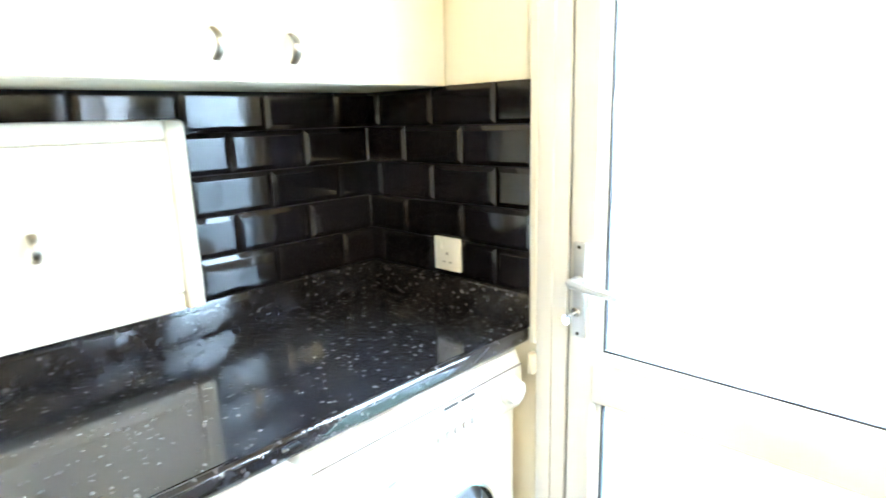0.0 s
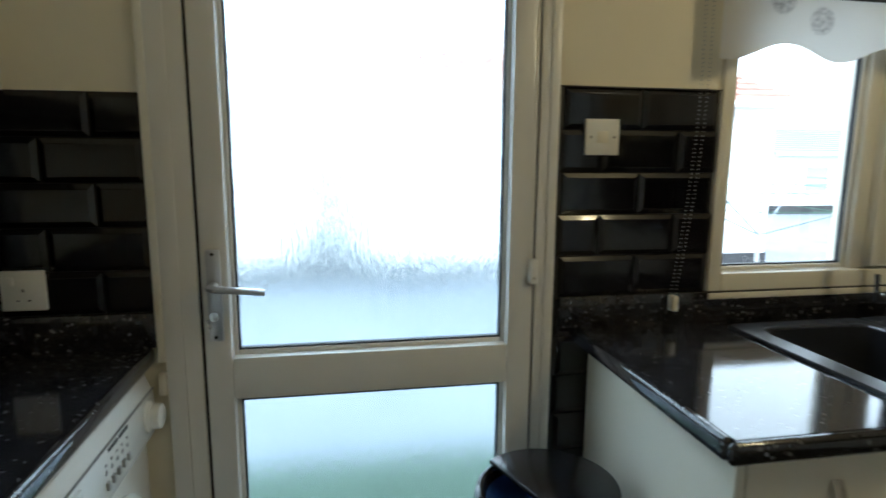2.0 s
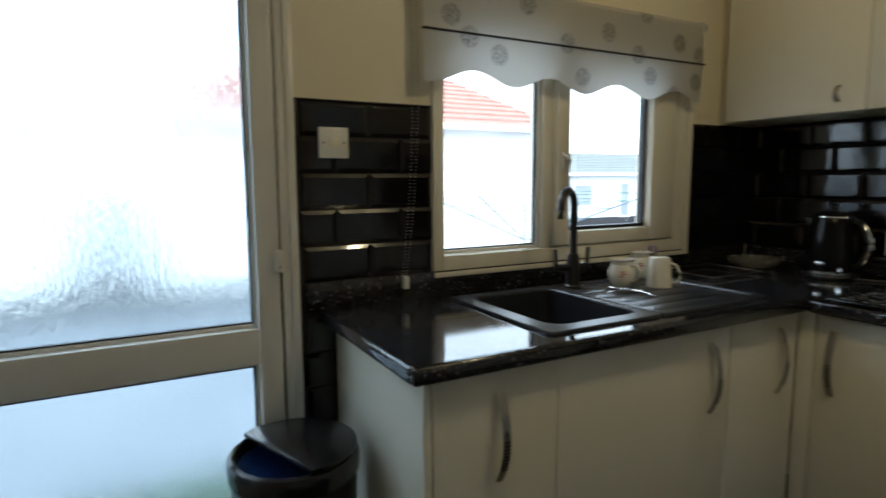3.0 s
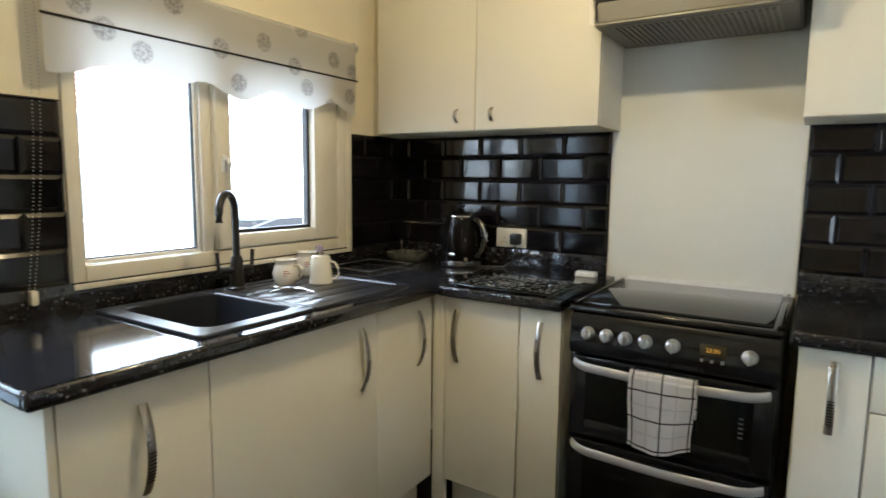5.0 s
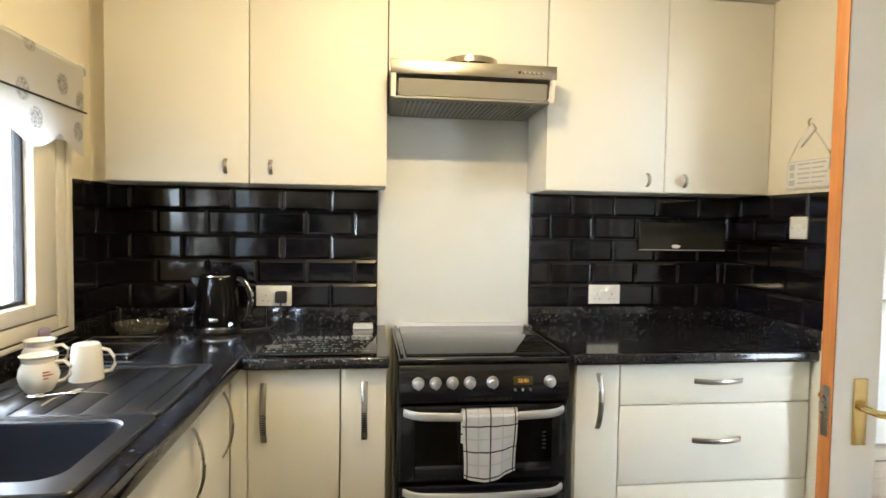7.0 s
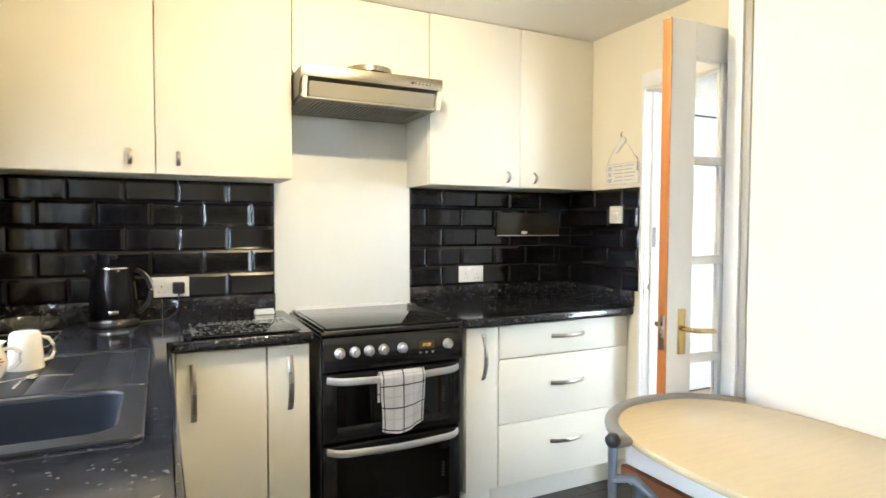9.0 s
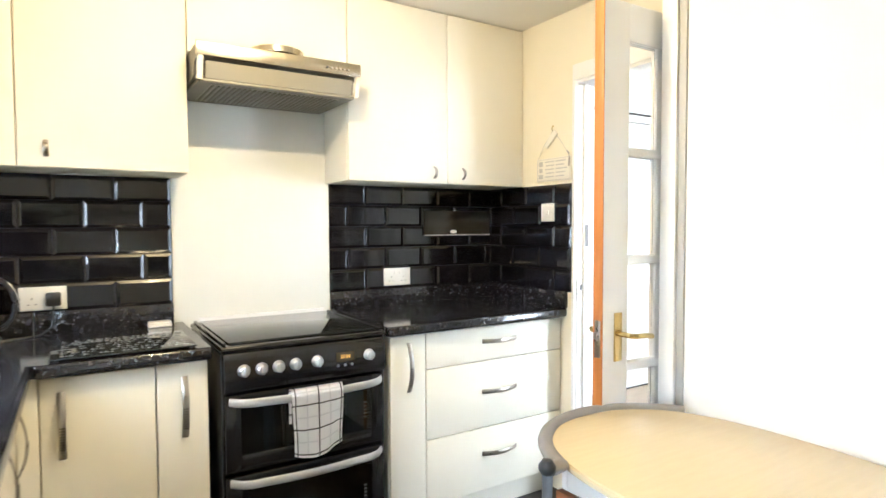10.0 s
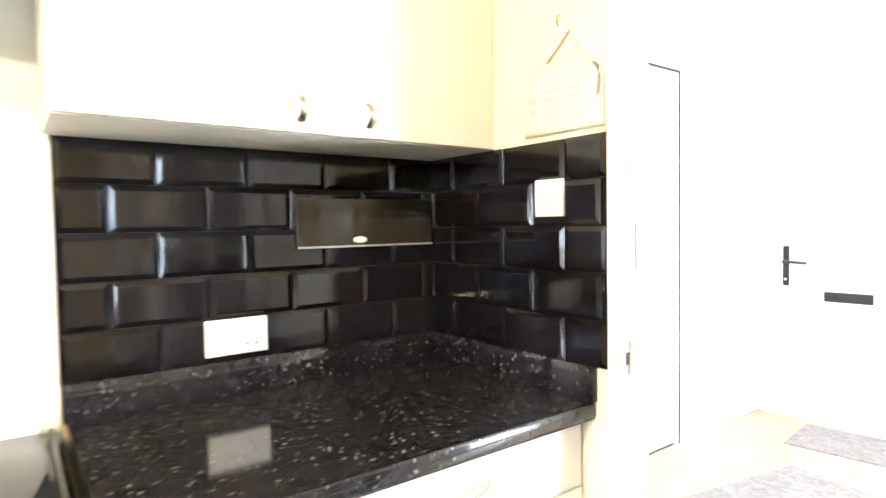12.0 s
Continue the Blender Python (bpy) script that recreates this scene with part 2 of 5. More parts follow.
def blind_material():
    """White voile printed with loose grey flower heads."""
    m, n, l, b = principled("printed_voile", (0.78, 0.77, 0.74), 0.85)
    flat = n.new("ShaderNodeSeparateXYZ")
    l.new(coords(n, l), flat.inputs[0])
    pair = n.new("ShaderNodeCombineXYZ")
    l.new(flat.outputs["Y"], pair.inputs["X"])
    l.new(flat.outputs["Z"], pair.inputs["Y"])
    v = pair.outputs[0]
    cells = n.new("ShaderNodeTexVoronoi")
    cells.voronoi_dimensions = "2D"
    cells.inputs["Scale"].default_value, cells.inputs["Randomness"].default_value = 6.0, 0.85
    l.new(v, cells.inputs["Vector"])
    disc = ramp(n, l, cells.outputs["Distance"], [(0.17, (1, 1, 1)), (0.215, (0, 0, 0))])
    petals = ramp(n, l, noise_node(n, l, v, 90, 4, 0.7), [(0.38, (0.1, 0.1, 0.1)), (0.62, (1, 1, 1))])
    k = n.new("ShaderNodeMath")
    k.operation = "MULTIPLY"
    l.new(disc, k.inputs[0])
    l.new(petals, k.inputs[1])
    mix = n.new("ShaderNodeMix")
    mix.data_type = "RGBA"
    l.new(k.outputs[0], mix.inputs["Factor"])
    mix.inputs["A"].default_value, mix.inputs["B"].default_value = (0.80, 0.79, 0.76, 1), (0.40, 0.39, 0.38, 1)
    l.new(mix.outputs["Result"], b.inputs["Base Color"])
    tr, ms = n.new("ShaderNodeBsdfTranslucent"), n.new("ShaderNodeMixShader")
    l.new(mix.outputs["Result"], tr.inputs["Color"])
    ms.inputs[0].default_value = 0.6
    l.new(b.outputs[0], ms.inputs[1])
    l.new(tr.outputs[0], ms.inputs[2])
    l.new(ms.outputs[0], n["Material Output"].inputs["Surface"])
    bump(n, l, b, noise_node(n, l, v, 400, 2), 0.3, 0.001)
    return m


TILE = tile_material()
WORKTOP = worktop_material()
TABLE_TOP = wood_material("beech_laminate", (0.575, 0.485, 0.32), (0.605, 0.515, 0.34), (1.5, 14, 1), 0.24)
DOOR_EDGE = wood_material("bare_orange_wood", (0.36, 0.13, 0.03), (0.48, 0.19, 0.045), (14, 14, 1), 0.5)
HALL_WOOD = wood_material("pale_laminate_floor", (0.40, 0.30, 0.19), (0.56, 0.45, 0.32), (1, 10, 1), 0.35)
FLOOR_TILE = worn("dark_slate_vinyl", (0.045, 0.04, 0.038), 0.45, vary=0.35, big=5, fine=60, relief=0.2, depth=0.002)
PANE = glass_material("clear_glass")
BOWL_GLASS = principled("cut_glass", (0.96, 0.95, 0.86), 0.04, 0.0, Transmission_Weight=0.95, IOR=1.52)[0]
OVEN_GLASS = glass_material("dark_oven_glass", (0.10, 0.10, 0.11), 0.02, 1.5)
OBSCURE = obscure_glass()
HOB = worn("hob_lid_glass", (0.016, 0.018, 0.018), 0.05, vary=0.1, relief=0.0)
TOWEL = towel_material()
VOILE = blind_material()
RUG = worn("striped_grey_rug", (0.27, 0.25, 0.255), 0.95, vary=0.25, big=30, fine=300, relief=0.8, depth=0.004)
CONCRETE = worn("pale_concrete", (0.175, 0.19, 0.21), 0.85, vary=0.2, big=0.8, fine=40, relief=0.3, depth=0.004)
GRASS = worn("grass", (0.050, 0.082, 0.055), 0.9, vary=0.4, big=6, fine=80, relief=0.8, depth=0.02)
RENDER_WHITE = worn("white_render", (0.80, 0.80, 0.78), 0.9, vary=0.04, fine=60, relief=0.4, depth=0.003)
ROOF_RED = worn("red_roof_tile", (0.36, 0.19, 0.15), 0.8, vary=0.25, big=12, relief=0.4, depth=0.004)
ROOF_PALE = worn("pale_grey_roof", (0.60, 0.60, 0.60), 0.8, vary=0.08, big=12, relief=0.3, depth=0.003)
ROOF_GREEN = worn("green_grey_roof_tile", (0.22, 0.235, 0.22), 0.8, vary=0.25, big=12, relief=0.4, depth=0.004)
LINE_GREEN = worn("green_plastic_line", (0.06, 0.16, 0.10), 0.6, vary=0.4, big=20)
FAR_GLASS = principled("dark_door_glass", (0.03, 0.035, 0.04), 0.08)[0]
# far house panes: pale reflection put into the base colour
HOUSE_GLASS = principled("pale_reflection_glass", (0.30, 0.33, 0.35), 0.08)[0]


def glow_material(name, colour, strength):
    m, n, l, b = principled(name, colour, 0.4)
    b.inputs["Emission Color"].default_value, b.inputs["Emission Strength"].default_value = (*colour, 1), strength
    return m


AMBER = glow_material("amber_digits", (1.0, 0.50, 0.04), 0.10)

# ---- building helpers ----
ORIGIN = {}


def thing(name, at, label, category, group="", kind=""):
    ob = new(name)
    ob.empty_display_size = 0.05
    ob.location = at
    ORIGIN[ob.name] = Vector(at)
    return tagged(ob, label, category, group, kind)


def mesh_object(name, bm, material, origin=Vector((0, 0, 0)), angle=35):
    bmesh.ops.translate(bm, verts=bm.verts, vec=-Vector(origin))
    me = bpy.data.meshes.new(name)
    bm.to_mesh(me)
    bm.free()
    me.polygons.foreach_set("use_smooth", [True] * len(me.polygons))
    me.set_sharp_from_angle(angle=radians(angle))
    me.materials.append(material)
    return new(name, me)


def part(name, bm, material, parent, label="", angle=35):
    """Links a bmesh, drawn in world places, as one mesh under a thing or a part."""
    o = ORIGIN[parent.name]
    ob = mesh_object(name, bm, material, o, angle)
    ob.parent = parent
    ORIGIN[ob.name] = o
    return tagged(ob, label)


def structure(name, bm, material, label, category):
    ob = mesh_object(name, bm, material)
    ORIGIN[ob.name] = Vector((0, 0, 0))
    return tagged(ob, label, category, kind="structure")


def solid(name, bm, material, at, label, category, group=""):
    """A thing that is one mesh."""
    ob = mesh_object(name, bm, material, Vector(at))
    ob.location = at
    ORIGIN[ob.name] = Vector(at)
    return tagged(ob, label, category, group)


def box(x0, x1, y0, y1, z0, z1, r=0.0, seg=2, bm=None):
    bm = bm or bmesh.new()
    x0, x1, y0, y1, z0, z1 = min(x0, x1), max(x0, x1), min(y0, y1), max(y0, y1), min(z0, z1), max(z0, z1)
    m = Matrix.Translation(((x0 + x1) / 2, (y0 + y1) / 2, (z0 + z1) / 2)) @ Matrix.Diagonal((x1 - x0, y1 - y0, z1 - z0, 1))
    vs = bmesh.ops.create_cube(bm, size=1, matrix=m)["verts"]
    if r:
        es = {e for v in vs for e in v.link_edges}
        bmesh.ops.bevel(bm, geom=list(es), offset=r, segments=seg, affect="EDGES", profile=0.5)
    return bm


def boxes(*rows, r=0.0):
    bm = bmesh.new()
    for row in rows:
        box(*row, r=r, bm=bm)
    return bm


def lathe(profile, at, seg=32, bm=None, turn=None):
    """Turns a profile of (radius, height) about the upright axis, then about turn."""
    bm = bm or bmesh.new()
    m = Matrix.Translation(at) @ (turn or Matrix.Identity(4))
    rings = []
    for rad, h in profile:
        if rad < 1e-6:
            rings.append([bm.verts.new(m @ Vector((0, 0, h)))])
        else:
            rings.append([bm.verts.new(m @ Vector((rad * math.cos(a), rad * math.sin(a), h))) for a in (2 * math.pi * k / seg for k in range(seg))])
    for a, b in zip(rings, rings[1:]):
        for k in range(seg):
            q = [a[k % len(a)], a[(k + 1) % len(a)], b[(k + 1) % len(b)], b[k % len(b)]]
            q = list(dict.fromkeys(q))
            if len(q) > 2:
                bm.faces.new(q)
    bmesh.ops.recalc_face_normals(bm, faces=bm.faces)
    return bm


def cyl(at, rad, h, seg=24, turn=None, bm=None, soft=0.0):
    s = soft or min(rad, h) * 0.08
    return lathe([(0, 0), (rad - s, 0), (rad, s), (rad, h - s), (rad - s, h), (0, h)], at, seg, bm, turn)


def tube(points, rx, ry=None, seg=10, bm=None, up=(0, 0, 1), closed=False):
    """Sweeps an oval of half-widths rx (along up) and ry through the points."""
    bm = bm or bmesh.new()
    ry = ry or rx
    pts = [Vector(p) for p in points]
    rings = []
    for k, p in enumerate(pts):
        if closed:
            d = pts[(k + 1) % len(pts)] - pts[k - 1]
        else:
            d = pts[min(k + 1, len(pts) - 1)] - pts[max(k - 1, 0)]
        d.normalize()
        u = Vector(up) - d * Vector(up).dot(d)
        if u.length < 1e-4:
            u = Vector((1, 0, 0)) - d * d.x
        u.normalize()
        w = d.cross(u)
        rings.append([bm.verts.new(p + u * (rx * math.cos(a)) + w * (ry * math.sin(a))) for a in (2 * math.pi * j / seg for j in range(seg))])
    for a, b in zip(rings, rings[1:] + ([rings[0]] if closed else [])):
        for j in range(seg):
            bm.faces.new((a[j], a[(j + 1) % seg], b[(j + 1) % seg], b[j]))
    if not closed:
        bm.faces.new(rings[0])
        bm.faces.new(rings[-1])
    bmesh.ops.recalc_face_normals(bm, faces=bm.faces)
    return bm


def prism(outline, axis, a, b, r=0.0, bm=None):
    """An outline in two axes, drawn out along the third from a to b."""
    bm = bm or bmesh.new()

    def at(p, h):
        return {"x": (h, p[0], p[1]), "y": (p[0], h, p[1]), "z": (p[0], p[1], h)}[axis]

    lo = [bm.verts.new(at(p, a)) for p in outline]
    hi = [bm.verts.new(at(p, b)) for p in outline]
    k = len(outline)
    fs = [bm.faces.new(lo), bm.faces.new(hi)] + [bm.faces.new((lo[i], lo[(i + 1) % k], hi[(i + 1) % k], hi[i])) for i in range(k)]
    bmesh.ops.recalc_face_normals(bm, faces=fs)
    if r:
        bmesh.ops.bevel(bm, geom=list({e for f in fs[:2] for e in f.edges}), offset=r, segments=2, affect="EDGES", profile=0.5)
    return bm


def arc(cx, cy, rad, a0, a1, count):
    return [(cx + rad * math.cos(radians(a0 + (a1 - a0) * k / count)), cy + rad * math.sin(radians(a0 + (a1 - a0) * k / count))) for k in range(count + 1)]


def ring_frame(axis, at, depth, u0, u1, v0, v1, w, r=0.002, low=None):
    """A rectangular frame in the plane across axis: u is the level direction, v is up; w is the bar's width."""
    bm = bmesh.new()
    wl_ = w if low is None else low
    for a0, a1, b0, b1 in ((u0, u0 + w, v0, v1), (u1 - w, u1, v0, v1), (u0 + w, u1 - w, v0, v0 + wl_), (u0 + w, u1 - w, v1 - w, v1)):
        if axis == "x":
            box(at, at + depth, a0, a1, b0, b1, r, 2, bm)
        else:
            box(a0, a1, at, at + depth, b0, b1, r, 2, bm)
    return bm

# ---- the structure ----
TOP = 2.28
floor = structure("floor", box(-2.78, 0.12, -0.10, 3.60, -0.06, -0.006), GROUT, "dark slate-look vinyl tiled kitchen floor", "floor")
hall_floor = structure("hall_floor", box(-5.85, -2.78, -0.6, 2.7, -0.06, -0.008), BROWN_WOOD, "pale laminate plank floor of the hall", "floor")
structure("ceiling", box(-5.85, 0.12, -0.60, 3.60, TOP, TOP + 0.05), CEILING, "plain cream-white painted ceiling", "ceiling")
wall_east = structure("wall_east", boxes((0, 0.12, -0.1, 0.41, 0, TOP), (0, 0.12, 0.41, 1.575, 0, 0.955), (0, 0.12, 0.41, 1.575, 1.80, TOP), (0, 0.12, 1.575, 2.008, 0, TOP), (0, 0.12, 2.008, 2.915, 2.06, TOP), (0, 0.12, 2.915, 3.6, 0, TOP)), WALL, "cream painted wall with glazed back door and window", "wall")
wall_south = structure("wall_south", box(-2.70, 0, -0.1, 0, 0, TOP), WALL, "cream painted wall behind the cooker", "wall")
wall_west = structure("wall_west", boxes((-2.78, -2.70, -0.6, 0.645, 0, TOP), (-2.78, -2.70, 0.645, 1.41, 1.96, TOP), (-2.78, -2.70, 1.41, 2.7, 0, TOP)), WALL, "cream painted wall with a doorway to the hall", "wall")
wall_north = structure("wall_north", box(-2.40, 0, 3.5, 3.6, 0, TOP), WALL, "cream painted wall behind the washing machine", "wall")
structure("wall_partition", boxes((-2.40, -2.27, 1.46, 3.5, 0, TOP), (-2.70, -2.40, 1.46, 1.56, 0, TOP)), WALL_WHITE, "plain white partition wall beside the table", "wall")
structure("trim_partition_post", box(-2.272, -2.255, 1.452, 1.505, 0, TOP - 0.002, 0.003), WHITE_GLOSS, "white corner board on the partition", "trim")
structure("trim_partition_strip", box(-2.272, -2.262, 1.508, 1.532, 0, TOP - 0.002, 0.002), GREY_TRIM, "narrow grey cover strip on the partition", "trim")
structure("hall_wall_south", box(-5.85, -2.78, -0.56, -0.44, 0, TOP), WALL_WHITE, "white painted wall of the hall", "wall")
# out-of-view end wall; its opening is added to brighten the hall with daylight
structure("hall_wall_north", boxes((-5.85, -4.88, 2.6, 2.7, 0, TOP), (-4.05, -2.78, 2.6, 2.7, 0, TOP), (-4.88, -4.05, 2.6, 2.7, 0, 0.1), (-4.88, -4.05, 2.6, 2.7, 2.2, TOP)), WALL_WHITE, "unseen white end wall of the hall with an opening added to let daylight in", "wall")
structure("hall_wall_west", boxes((-5.85, -5.75, -0.44, -0.375, 0, TOP), (-5.85, -5.75, 0.545, 2.6, 0, TOP), (-5.85, -5.75, -0.375, 0.545, 2.06, TOP)), WALL_WHITE, "white painted wall around the front door", "wall")
# doorway lining and casing
structure("trim_doorway", boxes((-2.806, -2.7005, 0.645, 0.668, 0, 1.96), (-2.806, -2.692, 1.385, 1.41, 0, 1.96), (-2.806, -2.692, 0.668, 1.385, 1.935, 1.96),
          (-2.7003, -2.684, 0.6485, 0.664, 0, 2.02), (-2.692, -2.68, 0.664, 1.40, 1.948, 2.02), (-2.80, -2.806, 0.6485, 0.664, 0, 2.02), (-2.80, -2.806, 0.664, 1.40, 1.948, 2.02), r=0.002), WHITE_GLOSS, "white gloss painted door lining and casing", "trim")
structure("trim_door_stop", box(-2.76, -2.735, 0.668, 0.680, 0, 1.935, 0.001), WHITE_GLOSS, "white door stop strip", "trim")
structure("trim_corner_bead", box(-2.698, -2.688, 0.262, 0.272, 1.485, TOP, 0.002), UPVC_CREAM, "cream corner bead", "trim")

strike = thing("strike_plate", (-2.72, 0.668, 1.0), "small steel strike plate on the door lining", "strike plate")
part("plate", box(-2.742, -2.700, 0.6682, 0.6702, 0.965, 1.035, 0.0008), NICKEL, strike)
part("slot", box(-2.730, -2.716, 0.6700, 0.6709, 0.985, 1.012), DARK_GAP, strike)
keeper = thing("wall_plate", (-2.75, 0.680, 1.24), "small grey plate fixed on the door lining", "wall plate")
part("plate", box(-2.758, -2.737, 0.6802, 0.684, 1.19, 1.29, 0.002), GREY_BACK, keeper)


# ---- inner glazed door, standing open ----
def glazed_door():
    d = thing("door_2", (-2.70, 1.42, 0), "white painted glazed inner door with bare orange wood edge, open", "door")
    x0, x1, y0, y1, z0, z1 = -2.685, -2.030, 1.398, 1.433, 0.012, 1.940
    st = 0.105
    bm = bmesh.new()
    for a, b in ((x0, x0 + st), (x1 - st, x1)):
        box(a, b, y0, y1, z0, z1, 0.002, 2, bm)
    part("stile", bm, WHITE_GLOSS, d)
    bm = bmesh.new()
    box(x0 + st, x1 - st, y0, y1, z0, z0 + 0.2, 0.002, 2, bm)
    box(x0 + st, x1 - st, y0, y1, z1 - 0.11, z1, 0.002, 2, bm)
    part("rail", bm, WHITE_GLOSS, d)
    lo, hi = z0 + 0.2, z1 - 0.11
    third = (x1 - x0 - 2 * st - 2 * 0.024) / 3
    columns = [(x0 + st + k * (third + 0.024), x0 + st + k * (third + 0.024) + third) for k in range(3)]
    rows = 5
    for k in range(1, rows):
        z = lo + (hi - lo) * k / rows
        part("glazing_bar", box(x0 + st, x1 - st, y0 + 0.002, y1 - 0.002, z - 0.014, z + 0.014, 0.004), WHITE_GLOSS, d)
    for (_, a), (b, _) in zip(columns, columns[1:]):
        part("glazing_bar", box(a, b, y0 + 0.004, y1 - 0.004, lo, hi, 0.004), WHITE_GLOSS, d)
    for k in range(rows):
        for a, b in columns:
            za, zb = lo + (hi - lo) * k / rows + (0.014 if k else 0), lo + (hi - lo) * (k + 1) / rows - (0.014 if k < rows - 1 else 0)
            g = part("pane", box(a, b, 1.413, 1.417, za, zb), PANE, d)
            g.visible_shadow = False
    part("bare_edge", box(x1 + 0.0005, x1 + 0.004, y0, y1, z0, z1, 0.001), DOOR_EDGE, d, "bare orange-brown wood edge strip")
    part("latch_plate", box(x1 + 0.004, x1 + 0.006, 1.405, 1.427, 0.90, 1.01, 0.001), NICKEL, d)
    part("latch_bolt", box(x1 + 0.006, x1 + 0.016, 1.41, 1.422, 0.955, 0.975, 0.002), NICKEL, d)
    for s, y, e in ((1, y1, 0.06), (-1, y0, 0.046)):
        p = part("handle_plate", box(x1 - e - 0.016, x1 - e + 0.016, y, y + s * 0.006, 0.885, 1.03, 0.002), BRASS, d, "polished brass handle plate")
        part("lever", tube([(x1 - e, y, 0.968), (x1 - e, y + s * 0.052, 0.968), (x1 - e - 0.012, y + s * 0.064, 0.968), (x1 - e - 0.05, y + s * 0.064, 0.966), (x1 - e - 0.085, y + s * 0.058, 0.960)], 0.008), BRASS, p)
    for z in (0.25, 1.0, 1.72):
        part("hinge", box(x0 - 0.006, x0, y0 + 0.004, y1, z, z + 0.08, 0.001), NICKEL, d)


glazed_door()


# ---- hall ----
def front_door():
    f = thing("door_3", (-5.75, 0.085, 0), "white front door with dark grey lever handle and letter plate", "door")
    x = -5.745
    part("frame", ring_frame("x", x - 0.045, 0.06, -0.375, 0.545, 0, 2.06, 0.05), UPVC, f)
    leaf = part("leaf", box(x - 0.045, x, -0.323, 0.493, 0.02, 2.008, 0.003), UPVC, f)
    for za, zb in ((0.12, 0.70), (1.18, 1.90)):
        part("panel", box(x, x + 0.007, -0.165, 0.345, za, zb, 0.004), UPVC, leaf)
    plate = part("handle_plate", box(x, x + 0.010, -0.266, -0.228, 0.862, 1.122, 0.006), BLACK_PLASTIC, f, "dark grey handle plate")
    part("lever", tube([(x + 0.010, -0.247, 1.022), (x + 0.055, -0.247, 1.022), (x + 0.065, -0.232, 1.022), (x + 0.065, -0.105, 1.016)], 0.009), BLACK_PLASTIC, plate)
    part("lock_cylinder", cyl((x + 0.010, -0.247, 0.905), 0.009, 0.006, 14, Matrix.Rotation(radians(90), 4, "Y")), CHROME, plate)
    part("letter_plate", box(x, x + 0.011, -0.025, 0.234, 0.778, 0.840, 0.004), BLACK_MATT, f, "grey letter plate")


front_door()


def hall_door():
    y = -0.44
    d = thing("door_4", (-4.35, y, 0), "plain white closed hall door in a white casing", "door")
    part("casing", boxes((-3.96, -3.90, y, y + 0.018, 0, 2.135), (-4.76, -4.72, y, y + 0.018, 0, 2.135), (-4.72, -3.96, y, y + 0.018, 2.08, 2.135), r=0.002), WHITE_GLOSS, d)
    part("leaf", box(-4.715, -3.965, y + 0.002, y + 0.012, 0.012, 2.075, 0.002), WHITE_GLOSS, d)
    # black strips put in as the shade of the gaps at head, side and foot
    part("seal_or_gap_shade", boxes((-4.772, -4.762, y, y + 0.022, 0, 2.150), (-4.762, -3.90, y, y + 0.020, 2.137, 2.150), (-4.72, -3.96, y + 0.0015, y + 0.0135, 0.0005, 0.0115)), BLACK_MATT, d, "black strips drawn as the shade in the gaps round the door")
    part("handle", tube([(-4.66, y + 0.012, 1.0), (-4.66, y + 0.05, 1.0), (-4.65, y + 0.06, 1.0), (-4.55, y + 0.06, 1.0)], 0.008), WHITE_GLOSS, d)


hall_door()
structure("baseboard_hall", boxes((-3.895, -2.81, -0.44, -0.426, 0, 0.09), (-5.75, -4.775, -0.44, -0.426, 0, 0.09), (-5.75, -5.736, 0.55, 2.6, 0, 0.09), r=0.003), WHITE_GLOSS, "white hall skirting board", "baseboard")


def rug(name, x0, x1, y0, y1, turn, label):
    n, w, d = 48, (x1 - x0) / 2, (y1 - y0) / 2
    ribs = [(-w + 2 * w * k / n, 0.009 + 0.003 * (k % 2)) for k in range(n + 1)]
    bm = prism([(-w, 0.0005)] + ribs + [(w, 0.0005)], "y", -d, d)
    m = Matrix.Translation(((x0 + x1) / 2, (y0 + y1) / 2, 0)) @ Matrix.Rotation(radians(turn), 4, "Z")
    bmesh.ops.transform(bm, matrix=m, verts=bm.verts)
    return solid(name, bm, RUG, ((x0 + x1) / 2, (y0 + y1) / 2, 0), label, "rug")


rug("rug", -4.86, -3.66, 0.00, 0.66, -12, "grey striped woven rug on the hall floor")
rug("door_mat", -5.68, -5.24, -0.06, 0.48, 6, "grey ribbed mat at the front door")


